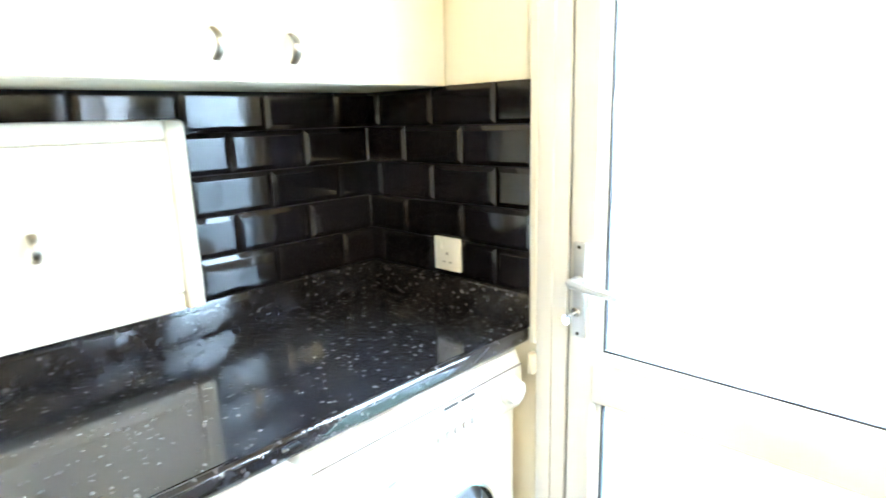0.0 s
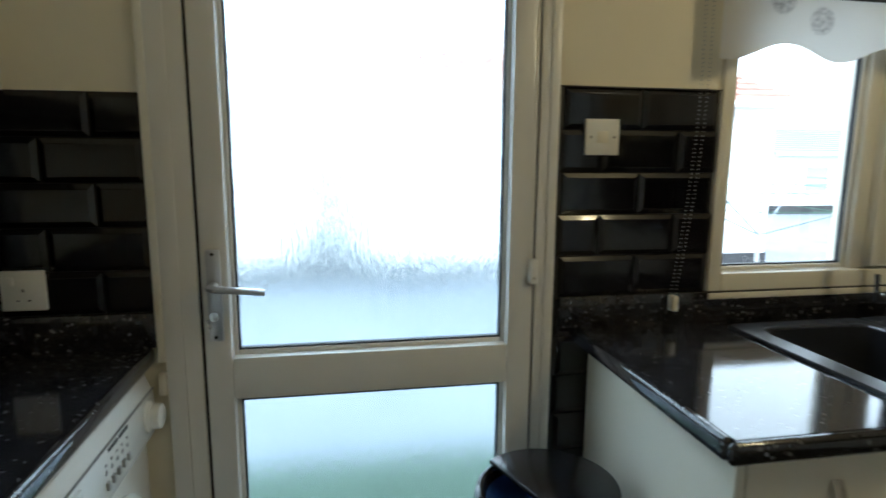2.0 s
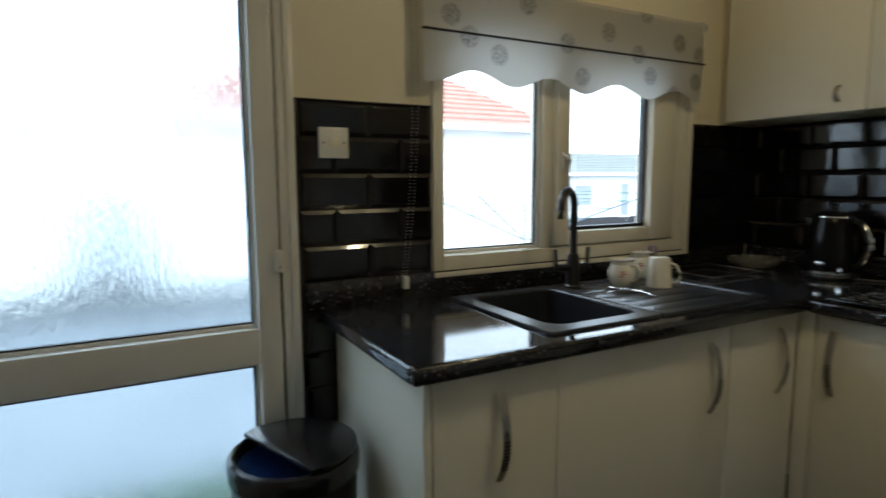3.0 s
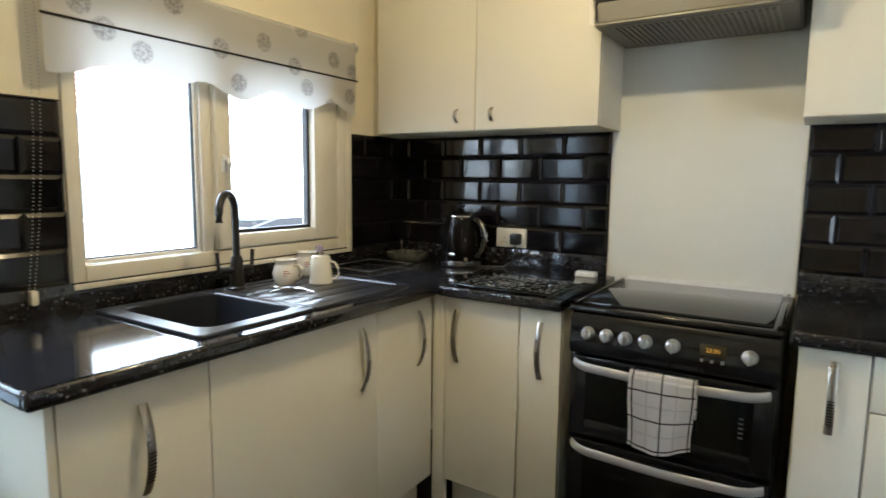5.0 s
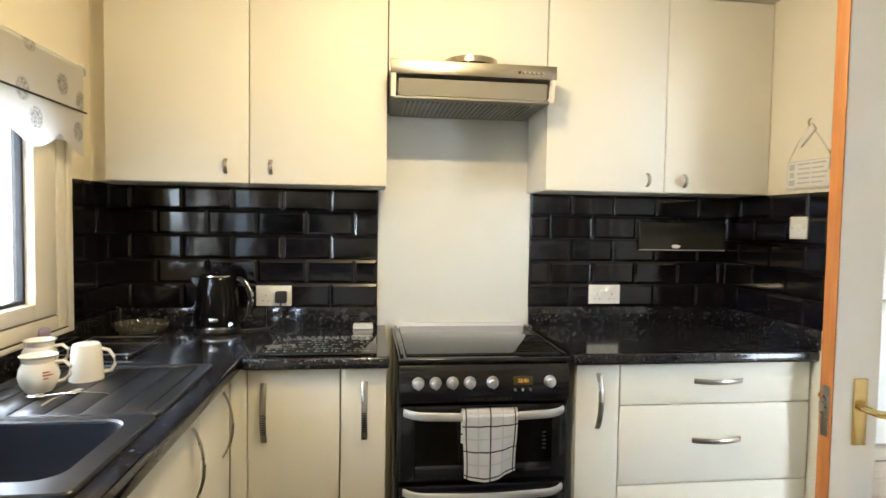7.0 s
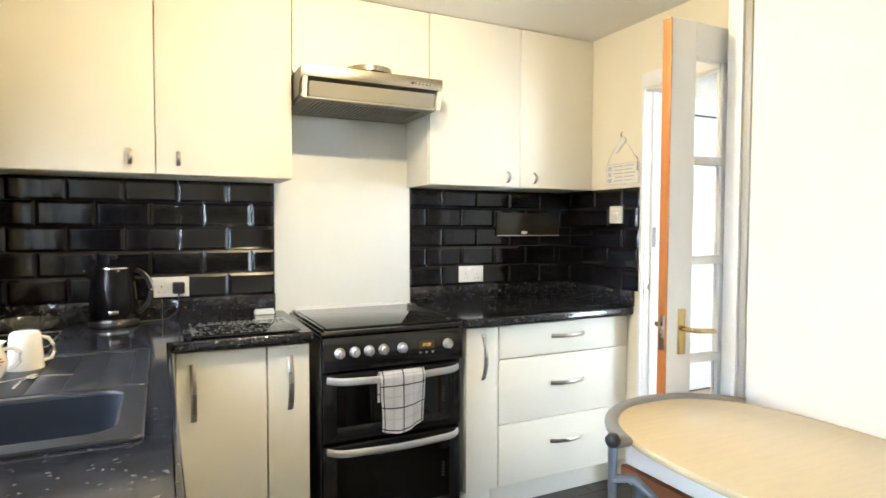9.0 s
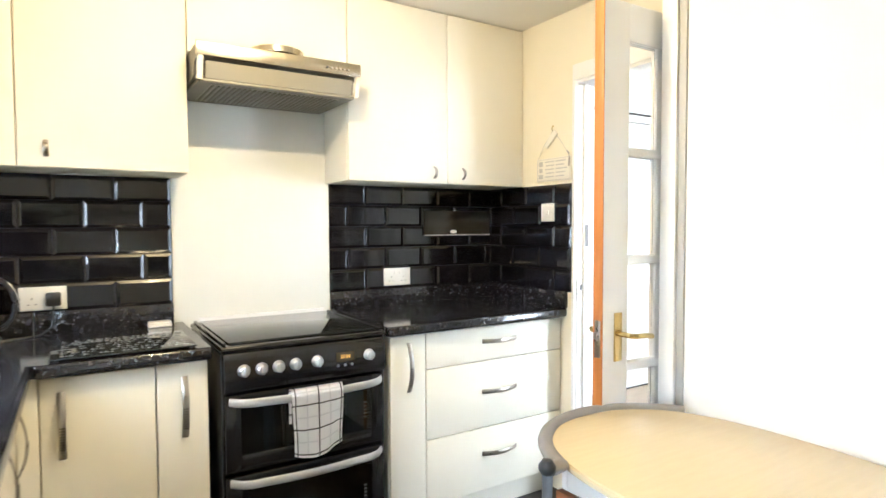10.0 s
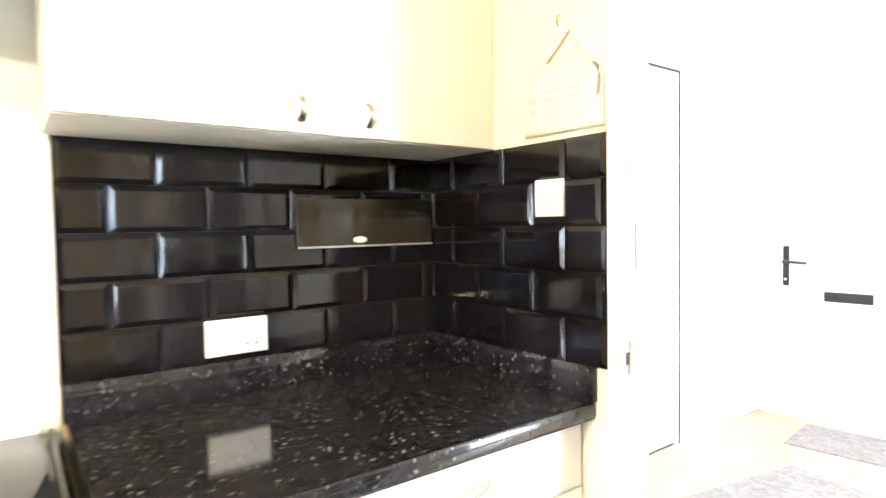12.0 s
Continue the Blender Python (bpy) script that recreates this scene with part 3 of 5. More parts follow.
# ---- back door, window and blinds on the east wall ----
def back_door():
    d = thing("door_1", (0.03, 2.43, 0), "white plastic-framed back door with frosted glass, closed", "door")
    part("frame", boxes((-0.008, 0.09, 2.842, 2.915, 0, 2.06), (-0.008, 0.09, 2.008, 2.052, 0, 2.06), (-0.008, 0.09, 2.052, 2.842, 2.0, 2.06), (-0.008, 0.09, 2.052, 2.842, 0.0, 0.04), r=0.004), UPVC, d)
    part("cover_strip", boxes((-0.014, -0.008, 2.878, 2.918, 0, 2.075), (-0.014, -0.008, 2.006, 2.030, 0, 2.075), (-0.014, -0.008, 2.030, 2.878, 2.035, 2.075), r=0.002), UPVC, d)
    part("seal_or_gap_shade", boxes((0.0, 0.03, 2.836, 2.8415, 0.04, 2.0), (0.0, 0.03, 2.0525, 2.057, 0.04, 2.0)), DARK_GAP, d, "dark rubber door seal")
    leaf = part("leaf", boxes((-0.012, 0.034, 2.775, 2.834, 0.045, 1.995), (-0.012, 0.034, 2.059, 2.122, 0.045, 1.995),
                              (-0.012, 0.034, 2.122, 2.775, 0.760, 0.860), (-0.012, 0.034, 2.122, 2.775, 0.045, 0.14), (-0.012, 0.034, 2.122, 2.775, 1.92, 1.995), r=0.004), UPVC, d)
    for z0, z1 in ((0.867, 1.913), (0.147, 0.753)):
        part("glazing_bead", ring_frame("x", 0.012, 0.02, 2.116, 2.781, z0 - 0.012, z1 + 0.012, 0.016, 0.004), UPVC, leaf)
        part("gasket", ring_frame("x", 0.016, 0.018, 2.130, 2.767, z0 + 0.002, z1 - 0.002, 0.006, 0), DARK_GAP, leaf, "dark glazing gasket")
        g = part("pane", box(0.022, 0.030, 2.128, 2.769, z0, z1), OBSCURE, leaf, "frosted glass pane misted with condensation")
        g.visible_shadow = False
    plate = part("handle_plate", box(-0.022, -0.012, 2.790, 2.821, 0.905, 1.115, 0.004), SILVER, d, "silver lever handle plate")
    part("lever", tube([(-0.02, 2.806, 1.035), (-0.055, 2.806, 1.035), (-0.066, 2.796, 1.035), (-0.066, 2.74, 1.03), (-0.062, 2.692, 1.024)], 0.008, 0.011), SILVER, plate)
    part("lock_cylinder", cyl((-0.022, 2.806, 0.965), 0.011, 0.012, 16, Matrix.Rotation(radians(-90), 4, "Y")), CHROME, plate)
    key = part("key", tube([(-0.034, 2.806, 0.965), (-0.058, 2.806, 0.965)], 0.0025), CHROME, plate)
    bow = lathe([(0.006, -0.001), (0.011, -0.001), (0.011, 0.001), (0.006, 0.001), (0.006, -0.001)], (-0.064, 2.810, 0.957), 16, None, Matrix.Rotation(radians(70), 4, "X"))
    part("key_bow", bow, CHROME, plate)
    for z in (0.915, 1.105):
        part("screw", cyl((-0.022, 2.806, z), 0.004, 0.002, 10, Matrix.Rotation(radians(-90), 4, "Y")), DARK_GAP, plate)


back_door()


def kitchen_window():
    w = thing("window_1", (0.03, 0.98, 0.97), "cream plastic double-glazed window above the sink", "window")
    part("frame", boxes((-0.012, 0.08, 0.405, 0.475, 0.955, 1.80), (-0.012, 0.08, 1.540, 1.578, 0.955, 1.80), (-0.012, 0.08, 0.475, 1.540, 0.955, 1.022), (-0.012, 0.08, 0.475, 1.540, 1.74, 1.80), (0.0, 0.075, 1.098, 1.142, 1.022, 1.74), r=0.005), UPVC_CREAM, w)
    part("reveal_trim", boxes((-0.022, -0.012, 0.398, 0.43, 0.955, 1.81), (-0.022, -0.012, 0.43, 1.58, 0.955, 0.972), r=0.003), UPVC_CREAM, w)
    part("bead", ring_frame("x", 0.012, 0.02, 1.144, 1.539, 1.024, 1.739, 0.012, 0.004), UPVC_CREAM, w)
    part("gasket", ring_frame("x", 0.02, 0.016, 1.155, 1.528, 1.035, 1.73, 0.005, 0), DARK_GAP, w)
    g = part("pane", box(0.026, 0.03, 1.154, 1.529, 1.034, 1.731), PANE, w)
    g.visible_shadow = False
    sash = part("sash", boxes((-0.02, 0.06, 0.50, 0.625, 1.028, 1.735), (-0.02, 0.06, 1.034, 1.094, 1.028, 1.735), (-0.02, 0.06, 0.625, 1.034, 1.028, 1.078), (-0.02, 0.06, 0.625, 1.034, 1.68, 1.735), r=0.006), UPVC_CREAM, w, "cream opening sash")
    part("step", ring_frame("x", -0.006, 0.07, 0.476, 1.0975, 1.0235, 1.738, 0.02, 0.003), UPVC_CREAM, w)
    part("gasket", ring_frame("x", 0.01, 0.03, 0.626, 1.033, 1.079, 1.679, 0.011, 0), DARK_GAP, sash)
    g = part("pane", box(0.018, 0.022, 0.635, 1.026, 1.088, 1.67), PANE, sash)
    g.visible_shadow = False
    h = part("latch", box(-0.03, -0.02, 1.056, 1.074, 1.30, 1.36, 0.003), UPVC, sash, "white window latch")
    part("latch_lever", tube([(-0.03, 1.065, 1.345), (-0.045, 1.065, 1.345), (-0.05, 1.065, 1.33), (-0.047, 1.065, 1.24)], 0.006, 0.009), UPVC, h)


kitchen_window()


def roller_blind():
    b = thing("roller_blind", (-0.06, 1.02, 1.84), "white voile roller blind printed with grey flowers, raised", "blind")
    part("tube", tube([(-0.055, 0.43, 1.838), (-0.055, 1.645, 1.838)], 0.021, seg=18), VOILE, b)
    for y in (0.418, 1.645):
        part("end_bracket", box(-0.075, 0.0, y, y + 0.008, 1.81, 1.865, 0.003), UPVC, b)
        part("end_cap", cyl((-0.055, y - 0.004, 1.838), 0.024, 0.014, 18, Matrix.Rotation(radians(-90), 4, "X")), GREY_TRIM, b)
    bm = bmesh.new()
    cols, rows = 120, 10
    grid = []
    for i in range(cols + 1):
        y = 0.43 + (1.64 - 0.43) * i / cols
        low = 1.572 - 0.020 * math.cos(2 * math.pi * (y - 0.43) / 0.297)
        line = []
        for j in range(rows + 1):
            z = 1.838 + (low - 1.838) * j / rows
            x = -0.076 + 0.004 * math.sin(9 * y + 3 * z) * (j / rows)
            line.append(bm.verts.new((x, y, z)))
        grid.append(line)
    for i in range(cols):
        for j in range(rows):
            bm.faces.new((grid[i][j], grid[i + 1][j], grid[i + 1][j + 1], grid[i][j + 1]))
    bmesh.ops.solidify(bm, geom=bm.faces, thickness=0.0008)
    part("fabric", bm, VOILE, b, "white voile with scalloped lower edge")
    part("hem_rod", tube([(-0.0815, 0.425, 1.70), (-0.0815, 1.648, 1.70)], 0.0035, 0.003, 8), BLACK_PLASTIC, b, "thin black hem rod")
    for dy in (0.0, 0.022):
        bm = bmesh.new()
        for k in range(84):
            u = k / 83
            bmesh.ops.create_icosphere(bm, subdivisions=1, radius=0.0019, matrix=Matrix.Translation((-0.03 - 0.02 * math.sin(u * 3.0), 1.64 + dy * (1 - u * 0.4) + 0.045 * u * u, 1.81 - 0.84 * u)))
        part("bead_chain", bm, GREY_TRIM, b, "grey plastic bead chain")
    part("chain_weight", box(-0.05, -0.025, 1.682, 1.70, 0.935, 0.975, 0.004), UPVC, b)


roller_blind()


def door_chain():
    b = thing("blind_chain", (-0.03, 2.064, 1.05), "white bead chain in a holder beside the back door", "blind chain")
    for y in (2.058, 2.070):
        bm = bmesh.new()
        for k in range(150):
            bmesh.ops.create_icosphere(bm, subdivisions=1, radius=0.0024, matrix=Matrix.Translation((-0.024, y, 1.06 + 0.0058 * k)))
        part("chain", bm, UPVC, b)
    part("holder", box(-0.034, -0.008, 2.054, 2.074, 1.015, 1.075, 0.004), UPVC, b)
    part("screw", cyl((-0.034, 2.064, 1.03), 0.003, 0.001, 10, Matrix.Rotation(radians(-90), 4, "Y")), NICKEL, b)


door_chain()
keep = thing("blind_chain_holder", (-0.02, 2.925, 0.81), "small cream chain holder on a trim beside the back door", "holder")
part("trunking", box(-0.016, 0.0, 2.918, 2.935, 0.86, TOP - 0.01, 0.002), UPVC_CREAM, keep)
part("holder", box(-0.026, 0.0, 2.919, 2.935, 0.785, 0.835, 0.003), UPVC_CREAM, keep)


# ---- electrical plates ----
def wall_plate(name, axis, at, u, z, w, label, category, kind):
    """axis y: on a wall that faces y; axis x: on a wall that faces along x, with sign of at's outward side in w."""
    out = {"S": (0, 1), "E": (-1, 0), "W": (1, 0)}[axis]

    def slab(du0, du1, dz0, dz1, n0, n1, r=0.0):
        if axis == "S":
            return box(u + du0, u + du1, at + n0, at + n1, z + dz0, z + dz1, r)
        s = out[0]
        return box(at + s * n0, at + s * n1, u + du0, u + du1, z + dz0, z + dz1, r)

    origin = (u, at, z) if axis == "S" else (at, u, z)
    p = thing(name, origin, label, category)
    part("plate", slab(-w / 2, w / 2, -0.043, 0.043, 0, 0.009, 0.002), WHITE_PLASTIC, p)
    if kind == "double" or kind == "single":
        centres = (-0.034, 0.034) if kind == "double" else (0.0,)
        for c in centres:
            for du, dz, a, b in ((0, 0.004, 0.003, 0.007), (-0.011, -0.018, 0.006, 0.003), (0.011, -0.018, 0.006, 0.003)):
                part("pin_slot", slab(c + du - a / 2, c + du + a / 2, dz - b / 2 - 0.003, dz + b / 2 - 0.003, 0.0088, 0.0095), DARK_INK, p)
            off = 0.0 if kind == "double" else 0.022
            part("rocker", slab(c + off * 1 - 0.006 + (0.020 if kind == "double" and c < 0 else -0.020 if kind == "double" else 0), c + off + 0.006 + (0.020 if kind == "double" and c < 0 else -0.020 if kind == "double" else 0), 0.012, 0.030, 0.009, 0.013, 0.001), WHITE_PLASTIC, p)
    elif kind == "switch":
        part("rocker", slab(-0.012, 0.012, -0.012, 0.012, 0.009, 0.013, 0.001), WHITE_PLASTIC, p)
        for du in (-0.03, 0.03):
            part("screw", slab(du - 0.002, du + 0.002, -0.002, 0.002, 0.0088, 0.0098), GREY_INK, p)
    else:
        part("insert", slab(-0.014, 0.014, -0.014, 0.014, 0.009, 0.0105, 0.001), UPVC_CREAM, p)
        for du in (-0.03, 0.03):
            part("screw", slab(du - 0.003, du + 0.003, -0.003, 0.003, 0.0088, 0.0102, 0.0005), GREY_INK, p)
    return p


wall_plate("double_socket", "S", 0.011, -0.636, 1.026, 0.147, "white double socket with a black plug on dark tiles", "socket", "double")
wall_plate("double_socket", "S", 0.011, -2.105, 1.033, 0.147, "white unused double socket on dark tiles", "socket", "double")
wall_plate("single_socket", "E", -0.011, 3.188, 1.035, 0.086, "white single socket above the washing machine worktop", "socket", "single")
wall_plate("fused_outlet", "E", -0.011, 1.898, 1.370, 0.086, "white square fused outlet on dark tiles", "outlet", "outlet")
wall_plate("light_switch", "W", -2.689, 0.488, 1.350, 0.086, "white square light switch on dark tiles", "light switch", "switch")
plug = thing("plug", (-0.665, 0.02, 1.02), "black plug with kettle lead in the socket", "plug")
part("body", box(-0.692, -0.644, 0.020, 0.055, 0.998, 1.048, 0.007), BLACK_PLASTIC, plug)
part("cord", tube([(-0.668, 0.04, 1.0), (-0.668, 0.046, 0.960), (-0.660, 0.055, 0.922), (-0.63, 0.075, 0.9005), (-0.58, 0.10, 0.899), (-0.51, 0.125, 0.899)], 0.0033, seg=8), BLACK_PLASTIC, plug)


# ---- cabinets ----
def bow_handle(x, y, z0, z1, axis, out, parent):
    """A long flat bow handle, upright; axis: the way it stands out."""
    pts = []
    for k in range(13):
        u = k / 12
        d = 0.004 + 0.028 * math.sin(math.pi * u) ** 0.8
        z = z0 + (z1 - z0) * u
        pts.append((x + out * d, y, z) if axis == "x" else (x, y + out * d, z))
    up = (out, 0, 0) if axis == "x" else (0, out, 0)
    h = part("handle", tube(pts, 0.003, 0.0105, 8, None, up), NICKEL, parent, "brushed nickel bow handle")
    for k in range(9):
        p = Vector(pts[2]).lerp(Vector(pts[6]), k / 8) + Vector(up) * (0.0035 + 0.0035 * math.sin(math.pi * k / 8))
        part("groove", tube([p - Vector((0, 0, 0.0014)), p + Vector((0, 0, 0.0014))], 0.0012, 0.0095, 6, None, up), GROOVE, h)


def level_handle(x0, x1, y, z, parent):
    pts = [(x0 + (x1 - x0) * k / 12, y + 0.004 + 0.026 * math.sin(math.pi * k / 12) ** 0.8, z) for k in range(13)]
    part("handle", tube(pts, 0.003, 0.0095, 8, None, (0, 1, 0)), NICKEL, parent, "brushed nickel bow handle")


def cup_handle(x, y, z, out, parent):
    pts = [(x, y + out * (0.003 + 0.02 * math.sin(math.pi * k / 8) ** 0.7), z - 0.026 + 0.052 * k / 8) for k in range(9)]
    part("handle", tube(pts, 0.003, 0.008, 8, None, (0, out, 0)), NICKEL, parent, "small nickel bow handle")


def base_cabinet(name, face, u0, u1, label, fronts, group="base cabinets"):
    """face S: front looks along +y at y 0.575; face E: front looks along -x at x -0.585. fronts: (u0, u1, z0, z1)."""
    at = ((u0 + u1) / 2, 0.30, 0) if face == "S" else (-0.33, (u0 + u1) / 2, 0)
    c = thing(name, at, label, "cabinet", group)
    if face == "S":
        part("body", box(u0 + 0.001, u1 - 0.001, 0.01, 0.552, 0.12, 0.855, 0.001), CARCASS, c)
        part("plinth", box(u0 + 0.001, u1 - 0.001, 0.49, 0.508, 0.0, 0.12, 0.001), CABINET, c)
    else:
        part("body", box(-0.561, -0.01, u0 + 0.001, u1 - 0.001, 0.12, 0.70 if name == "sink_cabinet" else 0.855, 0.001), CARCASS, c)
        part("plinth", box(-0.518, -0.50, u0 + 0.001, u1 - 0.001, 0.0, 0.12, 0.001), CABINET, c)
    made = []
    for a, b, z0, z1 in fronts:
        nm = "drawer_front" if z1 - z0 < 0.4 else "door"
        if face == "S":
            made.append(part(nm, box(a + 0.0015, b - 0.0015, 0.554, 0.575, z0, z1, 0.003), CABINET, c))
        else:
            made.append(part(nm, box(-0.584, -0.563, a + 0.0008, b - 0.0008, z0, z1, 0.0022), CABINET, c))
    return c, made


c, d = base_cabinet("corner_cabinet", "S", -0.945, -0.640, "ivory corner base cabinet with long bow handle", [(-0.945, -0.640, 0.125, 0.848)])
bow_handle(-0.695, 0.575, 0.605, 0.805, "y", 1, d[0])
c, d = base_cabinet("narrow_cabinet", "S", -1.102, -0.947, "narrow ivory base cabinet beside the cooker", [(-1.102, -0.947, 0.125, 0.848)])
bow_handle(-1.028, 0.575, 0.605, 0.805, "y", 1, d[0])
c, d = base_cabinet("narrow_cabinet", "S", -1.939, -1.776, "narrow ivory base cabinet beside the drawers", [(-1.939, -1.776, 0.125, 0.848)])
bow_handle(-1.858, 0.575, 0.62, 0.82, "y", 1, d[0])
c, d = base_cabinet("drawer_cabinet", "S", -2.690, -1.941, "ivory three-drawer base cabinet with bow handles", [(-2.690, -1.941, 0.700, 0.848), (-2.690, -1.941, 0.405, 0.696), (-2.690, -1.941, 0.125, 0.401)])
for k, z in enumerate((0.785, 0.565, 0.290)):
    level_handle(-2.412, -2.222, 0.575, z, d[k])
c, d = base_cabinet("corner_cabinet", "E", 0.578, 0.906, "ivory corner base cabinet under the drainer", [(0.578, 0.906, 0.125, 0.848)])
bow_handle(-0.584, 0.674, 0.598, 0.805, "x", -1, d[0])
c, d = base_cabinet("sink_cabinet", "E", 0.908, 1.546, "wide ivory base cabinet under the sink", [(0.908, 1.546, 0.125, 0.848)])
bow_handle(-0.584, 0.990, 0.598, 0.805, "x", -1, d[0])
c, d = base_cabinet("end_cabinet", "E", 1.548, 1.885, "ivory end base cabinet with a plain end panel", [(1.548, 1.885, 0.125, 0.848)])
bow_handle(-0.584, 1.716, 0.585, 0.792, "x", -1, d[0])
part("end_panel", box(-0.582, -0.012, 1.887, 1.905, 0.0, 0.855, 0.002), CABINET, c, "plain ivory end panel")
post = thing("corner_filler", (-0.61, 0.56, 0.12), "ivory filler post in the corner between base cabinets", "filler post")
part("post", box(-0.638, -0.585, 0.545, 0.574, 0.0, 0.853, 0.002), CABINET, post)


def wall_cabinet(x0, x1, y0, y1, out, gap, handles, label, z0=1.485):
    c = thing("wall_cabinet", ((x0 + x1) / 2, (y0 + y1) / 2, z0), label, "cabinet", "wall cabinets")
    f = y1 if out > 0 else y0
    b = y0 if out > 0 else y1
    part("body", box(x0 + 0.001, x1 - 0.001, b + out * 0.001, f - out * 0.022, z0, TOP - 0.004, 0.001), CABINET, c)
    edges = [x0] + gap + [x1]
    for a, e in zip(edges, edges[1:]):
        dr = part("door", box(a + 0.0018, e - 0.0018, f - out * 0.020, f, z0 + 0.001, TOP - 0.006, 0.0025), CABINET, c)
        for h in handles:
            if a < h < e:
                cup_handle(h, f, z0 + (0.062 if x0 > -1.6 else 0.050), out, dr)
    return c


wall_cabinet(-1.102, -0.078, 0.0, 0.285, 1, [-0.588], [-0.667, -0.503], "ivory two-door wall cabinet with small handles")
wall_cabinet(-2.698, -1.733, 0.0, 0.285, 1, [-2.236], [-2.162, -2.322], "ivory two-door wall cabinet beside the hood")
wall_cabinet(-1.732, -1.103, 0.0, 0.281, 1, [], [], "plain ivory box cabinet above the cooker hood", 1.93)
wall_cabinet(-0.94, -0.004, 3.19, 3.5, -1, [-0.50], [-0.425, -0.575], "ivory two-door wall cabinet above the washing machine", 1.447)
wall_cabinet(-1.70, -0.942, 3.19, 3.5, -1, [-1.32], [-1.25, -1.40], "ivory two-door wall cabinet above the worktop", 1.447)
structure("trim_filler", box(-0.074, -0.001, 0.20, 0.22, 1.485, TOP - 0.004), WALL, "cream filler panel beside the wall cabinet", "trim")

# low cupboard fixed to the tiles above the worktop
low = thing("boiler_cupboard", (-1.05, 3.46, 0.985), "white low cupboard with cream frame above the worktop", "cupboard")
part("frame", ring_frame("y", 3.43, 0.06, -1.55, -0.540, 0.982, 1.388, 0.042, 0.012), UPVC_CREAM, low, "cream rounded frame")
dr = part("door", box(-1.508, -0.582, 3.436, 3.462, 1.024, 1.346, 0.004), CABINET, low)
cup_handle(-0.838, 3.436, 1.166, -1, dr)
part("back", box(-1.508, -0.582, 3.464, 3.488, 1.024, 1.346), CARCASS, low)


# ---- worktops ----
def slab_with_hole(x0, x1, y0, y1, hole=None):
    """A flat slab from z 0.857 to 0.895, with one rectangular cut-out (x0, x1, y0, y1)."""
    if not hole:
        return box(x0, x1, y0, y1, 0.857, 0.895)
    bm = bmesh.new()
    xs, ys = (x0, hole[0], hole[1], x1), (y0, hole[2], hole[3], y1)
    v = [[bm.verts.new((x, y, 0.857)) for y in ys] for x in xs]
    fs = [bm.faces.new((v[i][j], v[i + 1][j], v[i + 1][j + 1], v[i][j + 1])) for i in range(3) for j in range(3) if (i, j) != (1, 1)]
    up = bmesh.ops.extrude_face_region(bm, geom=fs)
    bmesh.ops.translate(bm, vec=(0, 0, 0.038), verts=[g for g in up["geom"] if isinstance(g, bmesh.types.BMVert)])
    bmesh.ops.recalc_face_normals(bm, faces=bm.faces)
    return bm


def worktop(name, rows, ups, label):
    w = thing(name, (rows[0], rows[2], 0.857), label, "worktop")
    part("slab", slab_with_hole(*rows), WORKTOP, w)
    for u in ups:
        part("upstand", box(*u, 0.8955, 0.976, 0.003), WORKTOP, w)
    return w


def nosing(w, x0, x1, y0, y1):
    part("edge", box(x0, x1, y0, y1, 0.8565, 0.8955, 0.011, 4), WORKTOP, w)


w = worktop("sink_worktop", (-0.612, -0.001, 0.0, 1.936, (-0.522, -0.112, 1.196, 1.514)), [(-0.019, -0.001, 0.02, 1.99), (-0.603, -0.02, 0.001, 0.019)], "black speckled laminate worktop around the sink")
nosing(w, -0.628, -0.610, 0.598, 1.950)
nosing(w, -0.6095, -0.001, 1.934, 1.950)
w = worktop("cooker_worktop", (-1.108, -0.6125, 0.0, 0.598), [(-1.075, -0.605, 0.001, 0.019)], "short black speckled worktop beside the cooker")
nosing(w, -1.110, -0.6285, 0.596, 0.612)
w = worktop("drawer_worktop", (-2.699, -1.757, 0.0, 0.596), [(-2.68, -1.752, 0.001, 0.019), (-2.699, -2.681, 0.001, 0.612)], "black speckled worktop above the drawers")
nosing(w, -2.699, -1.755, 0.594, 0.610)
w = worktop("laundry_worktop", (-1.70, -0.001, 2.958, 3.499), [(-0.019, -0.001, 2.935, 3.48), (-1.70, -0.001, 3.481, 3.499)], "black speckled worktop above the washing machine")
nosing(w, -1.70, -0.001, 2.942, 2.960)


sp = thing("splashback", (-1.41, 0.004, 0.9), "plain pale grey-cream splashback panel behind the cooker", "splashback")
part("panel", box(-1.749, -1.0745, 0.001, 0.007, 0.60, 1.93, 0.001), SPLASH, sp)
for x in (-1.7485, -1.0775):
    part("edge_trim", box(x, x + 0.0025, 0.0072, 0.0105, 0.60, 1.482, 0.0008), UPVC_CREAM, sp, "thin cream edge bead")


